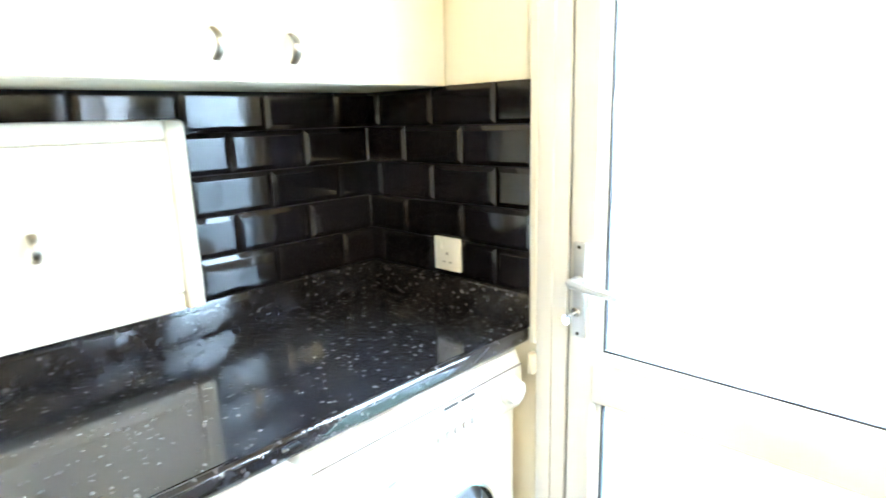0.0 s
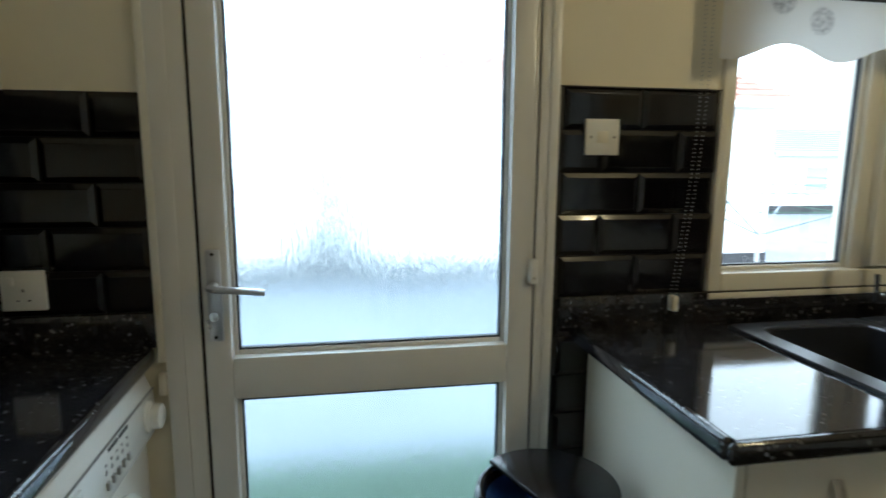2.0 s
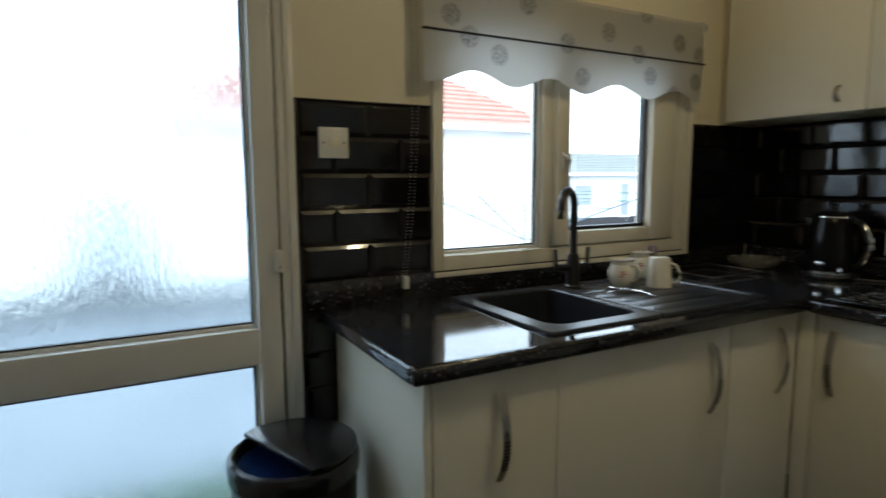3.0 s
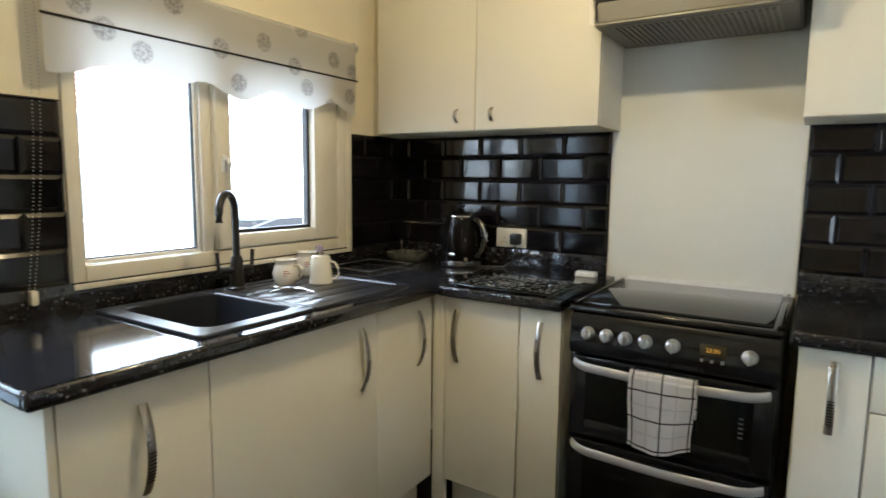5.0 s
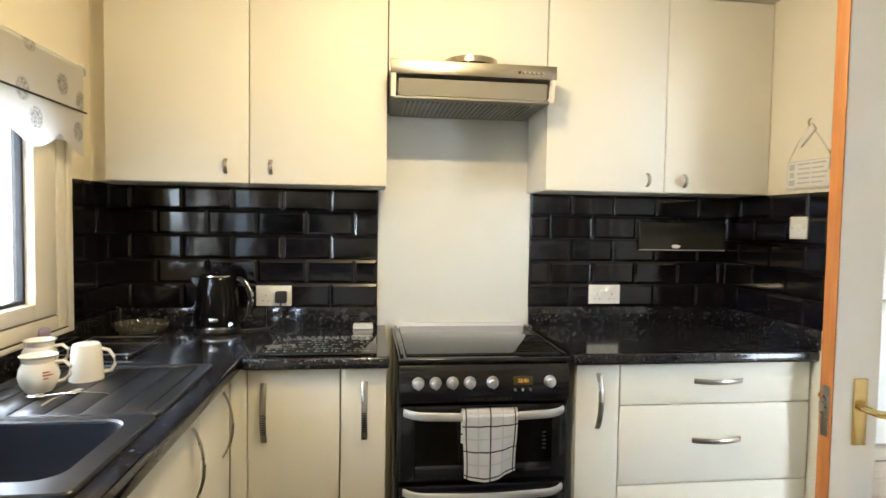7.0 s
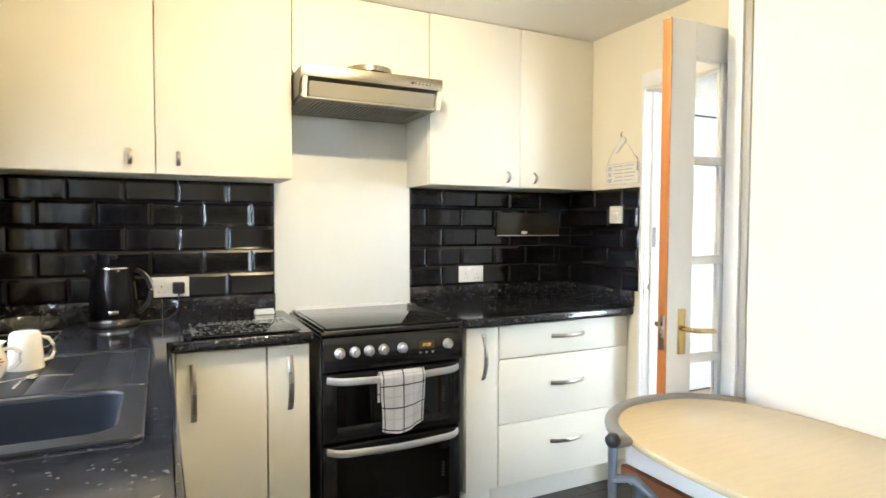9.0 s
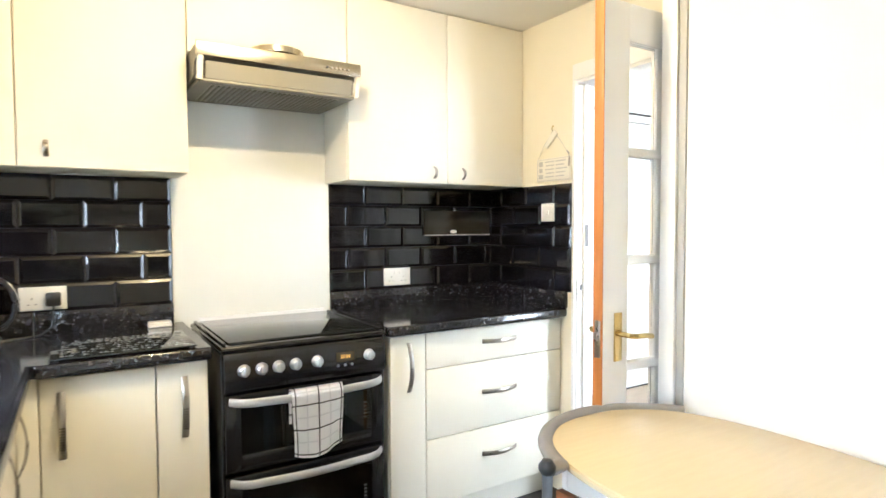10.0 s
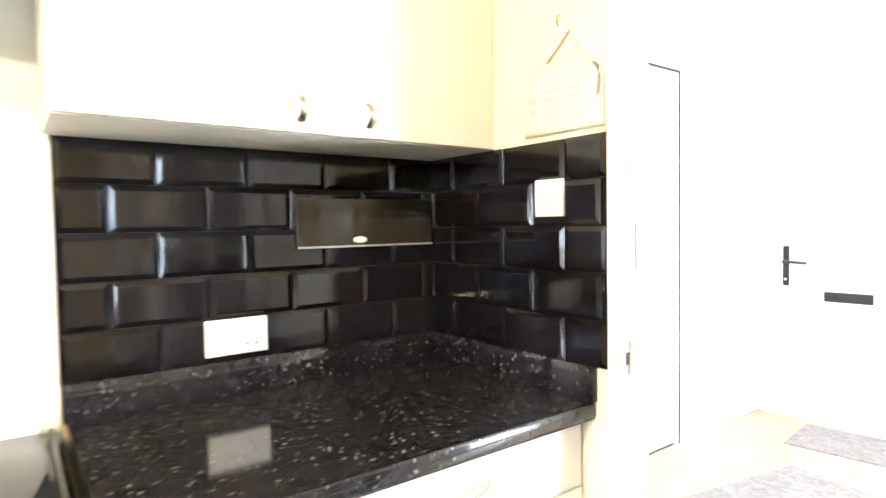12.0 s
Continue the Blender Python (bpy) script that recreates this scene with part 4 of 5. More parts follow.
# ---- sink and tap ----
def loft(rows, closed, back=()):
    """Joins rounded rectangles (x0, x1, y0, y1, radius, z) into a frame, or into a bowl with a floor."""
    bm = bmesh.new()

    def ring(x0, x1, y0, y1, r, z):
        out = []
        for cx, cy, a0 in ((x1 - r, y1 - r, 0), (x0 + r, y1 - r, 90), (x0 + r, y0 + r, 180), (x1 - r, y0 + r, 270)):
            out += [bm.verts.new((cx + r * math.cos(radians(a0 + 15 * k)), cy + r * math.sin(radians(a0 + 15 * k)), z)) for k in range(7)]
        return out

    rings = [ring(*row) for row in rows]
    count = len(rings[0])
    pairs = list(zip(rings, rings[1:]))
    if closed:
        pairs.append((rings[-1], rings[0]))
    else:
        bm.faces.new(rings[-1])
        far = [ring(*row) for row in back]
        bm.faces.new(far[0])
        pairs += list(zip(far, far[1:])) + [(far[-1], rings[0])]
    for a, b in pairs:
        for k in range(count):
            bm.faces.new((a[k], a[(k + 1) % count], b[(k + 1) % count], b[k]))
    bmesh.ops.recalc_face_normals(bm, faces=bm.faces)
    return bm


def sink():
    s = thing("sink", (-0.33, 1.12, 0.895), "black composite sink with grooved drainer set in the worktop", "sink")
    B, Z = 0.8955, 0.903
    x0, x1, y0, ym, y1 = -0.566, -0.070, 0.695, 1.170, 1.560
    bx0, bx1, by0, by1 = -0.514, -0.120, 1.204, 1.506
    part("rim", loft(((x0, x1, ym, y1, 0.020, B), (x0, x1, ym, y1, 0.020, Z - 0.003), (x0 + 0.003, x1 - 0.003, ym + 0.003, y1 - 0.003, 0.018, Z), (bx0 - 0.006, bx1 + 0.006, by0 - 0.006, by1 + 0.006, 0.054, Z + 0.001), (bx0 - 0.001, bx1 + 0.001, by0 - 0.001, by1 + 0.001, 0.050, Z - 0.003), (bx0, bx1, by0, by1, 0.049, B)), True), SINK_BLACK, s)
    dx0, dx1, dy0, dy1 = x0 + 0.040, x1 - 0.040, y0 + 0.032, ym - 0.014
    part("drainer_edge", loft(((x0, x1, y0, ym - 0.001, 0.020, B), (x0, x1, y0, ym - 0.001, 0.020, Z - 0.003), (x0 + 0.003, x1 - 0.003, y0 + 0.003, ym - 0.004, 0.018, Z), (dx0 - 0.006, dx1 + 0.006, dy0 - 0.006, dy1 + 0.006, 0.022, Z + 0.001), (dx0 - 0.001, dx1 + 0.001, dy0 - 0.001, dy1 + 0.001, 0.018, Z - 0.003), (dx0, dx1, dy0, dy1, 0.017, B)), True), SINK_BLACK, s)
    part("drainer", box(dx0 + 0.0005, dx1 - 0.0005, dy0 + 0.0005, dy1 - 0.0005, B - 0.0003, B + 0.0012), SINK_BLACK, s)
    # flat drainer strips with narrow grooves between them
    cuts = [dx0 + 0.001, -0.460, -0.386, -0.310, -0.234, -0.158, dx1 - 0.001]
    for a, b in zip(cuts, cuts[1:]):
        part("drainer_strip", box(a + 0.0014, b - 0.0014, dy0 + 0.002, dy1 - 0.002, B + 0.0012, B + 0.0045, 0.001), SINK_BLACK, s)
    zb = 0.720
    inner = [(bx0 + 0.002, bx1 - 0.002, by0 + 0.002, by1 - 0.002, 0.048, B + 0.0015), (bx0 + 0.004, bx1 - 0.004, by0 + 0.004, by1 - 0.004, 0.048, 0.845), (bx0 + 0.010, bx1 - 0.010, by0 + 0.010, by1 - 0.010, 0.046, zb + 0.03), (bx0 + 0.020, bx1 - 0.020, by0 + 0.020, by1 - 0.020, 0.042, zb + 0.008), (bx0 + 0.045, bx1 - 0.045, by0 + 0.045, by1 - 0.045, 0.032, zb)]
    outer = [(bx0 + 0.040, bx1 - 0.040, by0 + 0.040, by1 - 0.040, 0.036, zb - 0.006), (bx0 + 0.001, bx1 - 0.001, by0 + 0.001, by1 - 0.001, 0.050, zb + 0.03), (bx0 + 0.0005, bx1 - 0.0005, by0 + 0.0005, by1 - 0.0005, 0.050, B + 0.0015)]
    b = part("bowl", loft(inner, False, outer), SINK_BLACK, s)
    part("waste", lathe([(0, 0.001), (0.03, 0.001), (0.042, 0.004), (0.045, 0.0)], (-0.33, 1.355, zb), 24), CHROME, b)
    part("tap_deck", lathe([(0.0, 0.0), (0.047, 0.0), (0.045, 0.004), (0.040, 0.0055), (0, 0.0055)], (-0.140, 1.118, B + 0.002), 32), SINK_BLACK, s, "raised round tap deck")


sink()


def tap():
    bx, by, bz = -0.140, 1.118, 0.903
    t = thing("tap", (bx, by, bz), "matt black swan-neck mixer tap with two levers", "tap")
    part("base", lathe([(0, 0), (0.030, 0), (0.030, 0.006), (0.024, 0.012), (0.021, 0.10), (0.016, 0.115), (0.0, 0.115)], (bx, by, bz), 24), BLACK_PLASTIC, t)
    dx, dy = -0.50, 0.866
    pts = [(bx, by, bz + 0.10), (bx, by, 1.155)]
    for k in range(1, 13):
        a = math.pi * k / 12
        pts.append((bx + dx * 0.063 * (1 - math.cos(a)), by + dy * 0.063 * (1 - math.cos(a)), 1.168 + 0.062 * math.sin(a)))
    pts.append((bx + dx * 0.126, by + dy * 0.126, 1.140))
    part("spout", tube(pts, 0.0125, seg=14), BLACK_PLASTIC, t)
    for s in (-1, 1):
        a = part("valve", tube([(bx, by, 0.970), (bx + 0.005, by + s * 0.066, 0.972)], 0.013, seg=12), BLACK_PLASTIC, t)
        part("lever", tube([(bx + 0.005, by + s * 0.066, 0.964), (bx + 0.006, by + s * 0.072, 1.034)], 0.005, 0.008, 10), BLACK_PLASTIC, a)


tap()


# ---- cooker ----
def text_mesh(body, size, m, depth=0.0004):
    cu = bpy.data.curves.new("text", "FONT")
    cu.body, cu.size, cu.extrude, cu.align_x, cu.align_y = body, size, depth, "CENTER", "CENTER"
    ob = bpy.data.objects.new("text", cu)
    me = bpy.data.meshes.new_from_object(ob)
    bpy.data.objects.remove(ob)
    bpy.data.curves.remove(cu)
    bm = bmesh.new()
    bm.from_mesh(me)
    bpy.data.meshes.remove(me)
    bmesh.ops.transform(bm, matrix=m, verts=bm.verts)
    return bm


FACING_Y = Matrix.Rotation(radians(180), 4, "Z") @ Matrix.Rotation(radians(90), 4, "X")


def cooker():
    c = thing("cooker", (-1.44, 0.32, 0), "black freestanding double-oven electric cooker with glass lid", "cooker")
    x0, x1 = -1.742, -1.140
    for a in (x0, x1 - 0.02):
        part("side_panel", box(a, a + 0.02, 0.03, 0.60, 0.06, 0.866, 0.002), BLACK_ENAMEL, c)
    part("oven_body", box(x0 + 0.02, x1 - 0.02, 0.03, 0.53, 0.06, 0.866, 0.002), BLACK_ENAMEL, c)
    for a, b in ((0.725, 0.866), (0.445, 0.458), (0.06, 0.10)):
        part("front_rail", box(x0 + 0.02, x1 - 0.02, 0.53, 0.60, a, b, 0.002), BLACK_ENAMEL, c)
    part("plinth", box(x0 + 0.01, x1 - 0.01, 0.05, 0.56, 0.0, 0.06, 0.002), BLACK_PLASTIC, c)
    part("hob_surround", box(x0 - 0.004, x1 + 0.004, 0.03, 0.622, 0.866, 0.886, 0.007, 3), BLACK_ENAMEL, c)
    lid = part("hob_lid", box(x0 + 0.028, x1 - 0.028, 0.055, 0.585, 0.8865, 0.895, 0.003), HOB, c, "dark glass hob lid, closed")
    for s in (x0 + 0.012, x1 - 0.012):
        part("lid_trim", box(s - 0.006, s + 0.006, 0.05, 0.60, 0.8865, 0.898, 0.003), BLACK_ENAMEL, c)
    part("lid_back", box(x0 + 0.03, x1 - 0.03, 0.034, 0.054, 0.886, 0.908, 0.003), WHITE_GLOSS, c, "pale strip behind the hob lid")
    panel = part("control_panel", prism([(0.600, 0.735), (0.628, 0.735), (0.634, 0.76), (0.629, 0.845), (0.614, 0.864), (0.600, 0.864)], "x", x0 + 0.006, x1 - 0.006), BLACK_ENAMEL, c)
    for x in (-1.207, -1.266, -1.324, -1.384, -1.463, -1.665):
        k = part("knob", lathe([(0.021, 0), (0.021, 0.004), (0.0185, 0.007), (0.0165, 0.022), (0.013, 0.025), (0, 0.025)], (x, 0.633, 0.805), 24, None, Matrix.Rotation(radians(-90), 4, "X")), SILVER, panel, "silver control knob")
        part("grip", box(x - 0.004, x + 0.004, 0.645, 0.664, 0.788, 0.822, 0.0025), SILVER, k)
    part("display", box(-1.606, -1.536, 0.630, 0.6345, 0.791, 0.825, 0.001), CLOCK_FACE, panel)
    part("digits", text_mesh("23:50", 0.017, Matrix.Translation((-1.571, 0.6352, 0.808)) @ FACING_Y), AMBER, panel, "amber clock digits")
    for x in (-1.543, -1.570, -1.597):
        part("button", cyl((x, 0.632, 0.777), 0.005, 0.005, 12, Matrix.Rotation(radians(-90), 4, "X")), SILVER, panel)
    for z0, z1, hz in ((0.462, 0.722, 0.697), (0.104, 0.442, 0.421)):
        d = part("oven_door", ring_frame("y", 0.602, 0.018, x0 + 0.008, x1 - 0.008, z0, z1, 0.052, 0.003), BLACK_ENAMEL, c)
        part("oven_glass", box(x0 + 0.0605, x1 - 0.0605, 0.606, 0.6195, z0 + 0.0525, z1 - 0.0525), OVEN_GLASS, d, "dark oven window")
        pts = []
        for k in range(25):
            u = k / 24
            x = x1 - 0.022 + (x0 - x1 + 0.044) * u
            e = min(u, 1 - u) * 24
            pts.append((x, 0.622 + 0.042 * min(1.0, (e / 2.5)) ** 0.6, hz + 0.004 * math.cos(2 * math.pi * u)))
        part("handle", tube(pts, 0.0145, 0.0055, 12), SILVER_PAINT, d, "silver curved oven handle")
        zr = (z0 + z1) / 2 + 0.02
        part("shelf_rail", tube([(x0 + 0.075, 0.58, zr + 0.012), (x0 + 0.10, 0.58, zr - 0.004), (x1 - 0.10, 0.58, zr - 0.004), (x1 - 0.075, 0.58, zr + 0.012)], 0.002, seg=6), CHROME, d)
        for k in range(5):
            part("mark", box(x0 + 0.082, x0 + 0.094, 0.620, 0.6206, zr - 0.05 + 0.014 * k, zr - 0.045 + 0.014 * k), OVEN_MARK, d)
    for o in c.children:
        o.location.y -= 0.018
    return c


cooker()


def tea_towel():
    bm = bmesh.new()
    uv = bm.loops.layers.uv.new("UVMap")
    x0, x1 = -1.353, -1.541
    cols, front, over, back = 28, 30, 5, 14
    prof = []
    for k in range(back):
        prof.append((0.648, 0.60 + (0.712 - 0.60) * k / back))
    for k in range(over + 1):
        a = math.pi * k / over
        prof.append((0.664 - 0.016 * math.cos(a), 0.712 + 0.014 * math.sin(a)))
    for k in range(1, front + 1):
        prof.append((0.680, 0.712 - (0.712 - 0.492) * k / front))
    lengths = [0.0]
    for a, b in zip(prof, prof[1:]):
        lengths.append(lengths[-1] + math.hypot(b[0] - a[0], b[1] - a[1]))
    grid = []
    for i in range(cols + 1):
        u = i / cols
        x = x0 + (x1 - x0) * u
        col = []
        for j, (y, z) in enumerate(prof):
            fall = max(0.0, (j - back - over) / front)
            wave = 0.0030 + 0.0045 * math.sin(u * 9 + 1.0 + 1.5 * fall) * (0.2 + fall) + 0.0016 * math.sin(u * 23 + 5 * fall)
            narrow = 1 - 0.06 * fall + 0.02 * math.sin(fall * 6)
            zz = z + (0.010 * (u - 0.5) ** 2 * 4 - 0.014 * math.sin(u * 4 + 0.3)) * fall
            col.append(bm.verts.new(((x0 + x1) / 2 + (x - (x0 + x1) / 2) * narrow, y + (0.003 + wave) * (1 if j > back + over else 0.1), zz)))
        grid.append(col)
    for i in range(cols):
        for j in range(len(prof) - 1):
            f = bm.faces.new((grid[i][j], grid[i + 1][j], grid[i + 1][j + 1], grid[i][j + 1]))
            for lp, (a, b) in zip(f.loops, ((i, j), (i + 1, j), (i + 1, j + 1), (i, j + 1))):
                lp[uv].uv = (a / cols * 0.188, lengths[b] + 0.01)
    bmesh.ops.solidify(bm, geom=bm.faces, thickness=0.003)
    ob = solid("tea_towel", bm, TOWEL, (-1.447, 0.664, 0.49), "white cotton tea towel with black checks on the oven handle", "tea towel")
    ob.location.y -= 0.018
    return ob


tea_towel()


def hood():
    h = thing("cooker_hood", (-1.41, 0.24, 1.80), "brushed steel cooker hood with open visor above the cooker", "cooker hood")
    x0, x1 = -1.715, -1.105
    part("casing", prism([(0.002, 1.812), (0.30, 1.816), (0.385, 1.822), (0.395, 1.868), (0.44, 1.880), (0.44, 1.924), (0.002, 1.924)], "x", x0 + 0.004, x1 - 0.004), HOOD_GREY, h, "dull grey pressed casing")
    part("fascia", box(x0, x1, 0.441, 0.460, 1.877, 1.926, 0.002), STEEL, h, "brushed steel fascia with slide switches")
    part("visor", prism([(0.440, 1.864), (0.448, 1.863), (0.434, 1.806), (0.424, 1.804)], "x", x0 + 0.032, x1 - 0.032, 0.001), VISOR, h, "tilted satin visor panel")
    part("visor_edge", box(x0 + 0.02, x1 - 0.02, 0.412, 0.436, 1.795, 1.8035, 0.002), VISOR, h)
    for x in (x0 + 0.004, x1 - 0.022):
        part("visor_bracket", prism([(0.470, 1.874), (0.440, 1.874), (0.446, 1.862), (0.434, 1.845), (0.434, 1.820), (0.402, 1.808), (0.442, 1.798), (0.450, 1.815), (0.450, 1.840), (0.464, 1.860)], "x", x, x + 0.018, 0.002), UPVC_CREAM, h, "cream visor end bracket")
    f = part("filter", prism([(0.03, 1.800), (0.410, 1.798), (0.410, 1.806), (0.03, 1.811)], "x", x0 + 0.012, x1 - 0.012), HOOD_GREY, h, "slatted grease filter")
    part("filter_well", prism([(0.05, 1.7992), (0.385, 1.7972), (0.385, 1.7976), (0.05, 1.7996)], "x", x0 + 0.060, x1 - 0.060), VISOR, f, "mesh behind the slats")
    for k in range(26):
        x = x0 + 0.070 + 0.0186 * k
        part("slat", prism([(0.06, 1.7945), (0.375, 1.7925), (0.375, 1.7972), (0.06, 1.7990)], "x", x, x + 0.009, 0.001), HOOD_GREY, f)
    for k in range(6):
        x = -1.575 - 0.017 * k
        part("switch_button", box(x - 0.004, x + 0.004, 0.462, 0.466, 1.894, 1.902, 0.001), CHROME if k else DARK_INK, h)


hood()
plate = thing("steel_lid", (-1.405, 0.40, 1.927), "round shallow steel lid lying on the hood", "lid")
part("dish", lathe([(0, 0.0), (0.085, 0.0), (0.098, 0.005), (0.100, 0.026), (0.096, 0.028), (0.090, 0.012), (0.0, 0.010)], (-1.41, 0.362, 1.9265), 40), STEEL, plate)


# ---- things on the worktops ----
def kettle():
    x, y, z = -0.430, 0.116, 0.896
    k = thing("kettle", (x, y, z), "glossy black electric kettle with chrome trim on the worktop", "kettle")
    part("base", lathe([(0, 0), (0.080, 0), (0.084, 0.006), (0.080, 0.016), (0, 0.016)], (x, y, z), 36), BLACK_PLASTIC, k)
    part("band", lathe([(0.078, 0.016), (0.0815, 0.017), (0.0815, 0.024), (0.078, 0.026)], (x, y, z), 36), CHROME, k, "chrome lower band")
    body = lathe([(0, 0.024), (0.079, 0.026), (0.080, 0.07), (0.077, 0.12), (0.070, 0.17), (0.064, 0.196), (0.060, 0.203), (0, 0.205)], (x, y, z), 36)
    part("body", body, KETTLE_BLACK, k)
    part("lid", lathe([(0.058, 0.203), (0.056, 0.212), (0.035, 0.222), (0.012, 0.226), (0.010, 0.236), (0, 0.238)], (x, y, z), 32), KETTLE_BLACK, k)
    part("lid_ring", lathe([(0.059, 0.201), (0.0615, 0.203), (0.0605, 0.207), (0.058, 0.207)], (x, y, z), 32), CHROME, k)
    part("lid_knob", lathe([(0, 0.236), (0.014, 0.238), (0.016, 0.246), (0.008, 0.252), (0, 0.253)], (x, y, z), 20), BLACK_PLASTIC, k)
    sp = prism([(x + 0.045, z + 0.13), (x + 0.095, z + 0.190), (x + 0.092, z + 0.200), (x + 0.045, z + 0.198)], "y", y - 0.018, y + 0.018, 0.004)
    part("spout", sp, KETTLE_BLACK, k)
    hp = [(-0.060 - 0.062 * math.sin(radians(10 + 9 * i)) ** 0.8, 0.118 + 0.078 * math.cos(radians(10 + 9 * i))) for i in range(18)]
    part("handle", tube([(x + a, y + 0.02 * min(1, -a * 8), z + b) for a, b in hp], 0.008, 0.012, 10, None, (0, 0, 1)), BLACK_PLASTIC, k)
    part("handle_trim", tube([(x + a * 1.07, y + 0.02 * min(1, -a * 8), z + b) for a, b in hp[2:]], 0.0045, 0.009, 8, None, (0, 0, 1)), CHROME, k, "chrome handle trim")
    grow = Matrix.Diagonal((1.08, 1.08, 1.10, 1))
    part("level_badge", box(x - 0.02, x + 0.01, y + 0.0785, y + 0.082, z + 0.045, z + 0.057, 0.002), CHROME, k)
    part("dial", cyl((x - 0.06, y + 0.055, z + 0.034), 0.008, 0.006, 14, Matrix.Rotation(radians(-90), 4, "X")), CHROME, k)
    for o in k.children:
        o.data.transform(grow)


kettle()


def chopping_board():
    b = thing("glass_chopping_board", (-0.885, 0.48, 0.8960), "black glass worktop saver printed with pale lettering", "chopping board")
    part("sheet", box(-1.068, -0.668, 0.265, 0.590, 0.8995, 0.9045, 0.002), HOB, b)
    for x in (-1.053, -0.685):
        for y in (0.28, 0.575):
            part("foot", cyl((x, y, 0.8955), 0.006, 0.004, 12), BLACK_PLASTIC, b)
    rng = random.Random(4)
    for r in range(8):
        bm = bmesh.new()
        y = 0.290 + 0.036 * r
        x = -0.695
        while x > -1.04:
            w = rng.uniform(0.008, 0.022)
            h = rng.uniform(0.010, 0.022)
            if rng.random() < 0.8:
                a = rng.uniform(-0.004, 0.004)
                prism([(x, y + a), (x - w * 0.35, y + a), (x - w * 0.35, y + h), (x, y + h)], "z", 0.9046, 0.9049, 0, bm)
                prism([(x - w * 0.35, y + h * 0.4), (x - w, y + h * 0.4), (x - w, y + h * 0.7), (x - w * 0.35, y + h * 0.7)], "z", 0.9046, 0.9049, 0, bm)
            x -= w + rng.uniform(0.003, 0.010)
        tagged(part("lettering", bm, WHITE_PRINT, b, "pale printed lettering"), kind="stuff")


chopping_board()
sponge = thing("soap_dish", (-1.014, 0.086, 0.8960), "small white plastic dish on the worktop", "dish")
part("body", box(-1.056, -0.972, 0.064, 0.108, 0.8955, 0.9090, 0.004), WHITE_PLASTIC, sponge)
part("lid", box(-1.054, -0.974, 0.066, 0.106, 0.9095, 0.9170, 0.003), WHITE_PLASTIC, sponge)


def glass_bowl():
    x, y, z = -0.150, 0.150, 0.8960
    bm = bmesh.new()
    seg = 48
    rings = []
    for rad, h, cut in ((0.0, 0.004, 0), (0.06, 0.001, 0), (0.075, 0.006, 0.002), (0.092, 0.024, 0.004), (0.099, 0.041, 0.004), (0.095, 0.042, 0.002), (0.088, 0.024, 0), (0.070, 0.010, 0), (0.0, 0.009, 0)):
        if rad == 0:
            rings.append([bm.verts.new((x, y, z + h))])
        else:
            rings.append([bm.verts.new((x + (rad + cut * (1 if k % 2 else -1)) * math.cos(2 * math.pi * k / seg), y + (rad + cut * (1 if k % 2 else -1)) * math.sin(2 * math.pi * k / seg), z + h)) for k in range(seg)])
    for a, b in zip(rings, rings[1:]):
        for k in range(seg):
            q = list(dict.fromkeys([a[k % len(a)], a[(k + 1) % len(a)], b[(k + 1) % len(b)], b[k % len(b)]]))
            if len(q) > 2:
                bm.faces.new(q)
    bmesh.ops.recalc_face_normals(bm, faces=bm.faces)
    solid("glass_bowl", bm, BOWL_GLASS, (x, y, z), "cut glass bowl on the worktop in the corner", "bowl")


glass_bowl()


def wire_rack():
    r = thing("wire_rack", (-0.24, 0.48, 0.8960), "small chrome wire rack lying on the worktop", "rack")
    x0, x1, y0, y1, z = -0.275, -0.035, 0.285, 0.575, 0.9070
    part("rim", tube([(x0, y0, z), (x1, y0, z), (x1, y1, z), (x0, y1, z)], 0.0022, seg=8, closed=True), NICKEL, r)
    for k in range(10):
        x = x0 + 0.012 + 0.024 * k
        part("wire", tube([(x, y0, z), (x, y1, z)], 0.0014, seg=6), CHROME, r)
    for x in (x0 + 0.02, x1 - 0.02):
        for y in (y0 + 0.02, y1 - 0.02):
            part("foot", tube([(x, y, z), (x, y, 0.8962)], 0.0025, seg=6), CHROME, r)


wire_rack()


def jug_mug(x, y, turn, label):
    z = 0.9003
    m = thing("mug", (x, y, z), label, "mug")
    part("body", lathe([(0, 0.0), (0.030, 0.0), (0.033, 0.004), (0.043, 0.022), (0.047, 0.042), (0.043, 0.062), (0.036, 0.076), (0.038, 0.088), (0.044, 0.094), (0.040, 0.094), (0.033, 0.080), (0.040, 0.045), (0.030, 0.008), (0, 0.006)], (x, y, z), 32), MUG, m)
    c, s = math.cos(radians(turn)), math.sin(radians(turn))
    part("handle", tube([(x + c * a, y + s * a, z + h) for a, h in ((0.036, 0.074), (0.058, 0.076), (0.072, 0.062), (0.070, 0.040), (0.058, 0.026), (0.040, 0.022))], 0.005, 0.007, 8), MUG, m)
    for h, w in ((0.056, 5), (0.048, 7), (0.040, 4)):
        arc = [(x + 0.0466 * math.cos(radians(turn - 62 + 5 * k)), y + 0.0466 * math.sin(radians(turn - 62 + 5 * k)), z + h) for k in range(w)]
        part("print", tube(arc, 0.0016, 0.0008, 6), RED_PRINT, m, "faded red print")
    return m


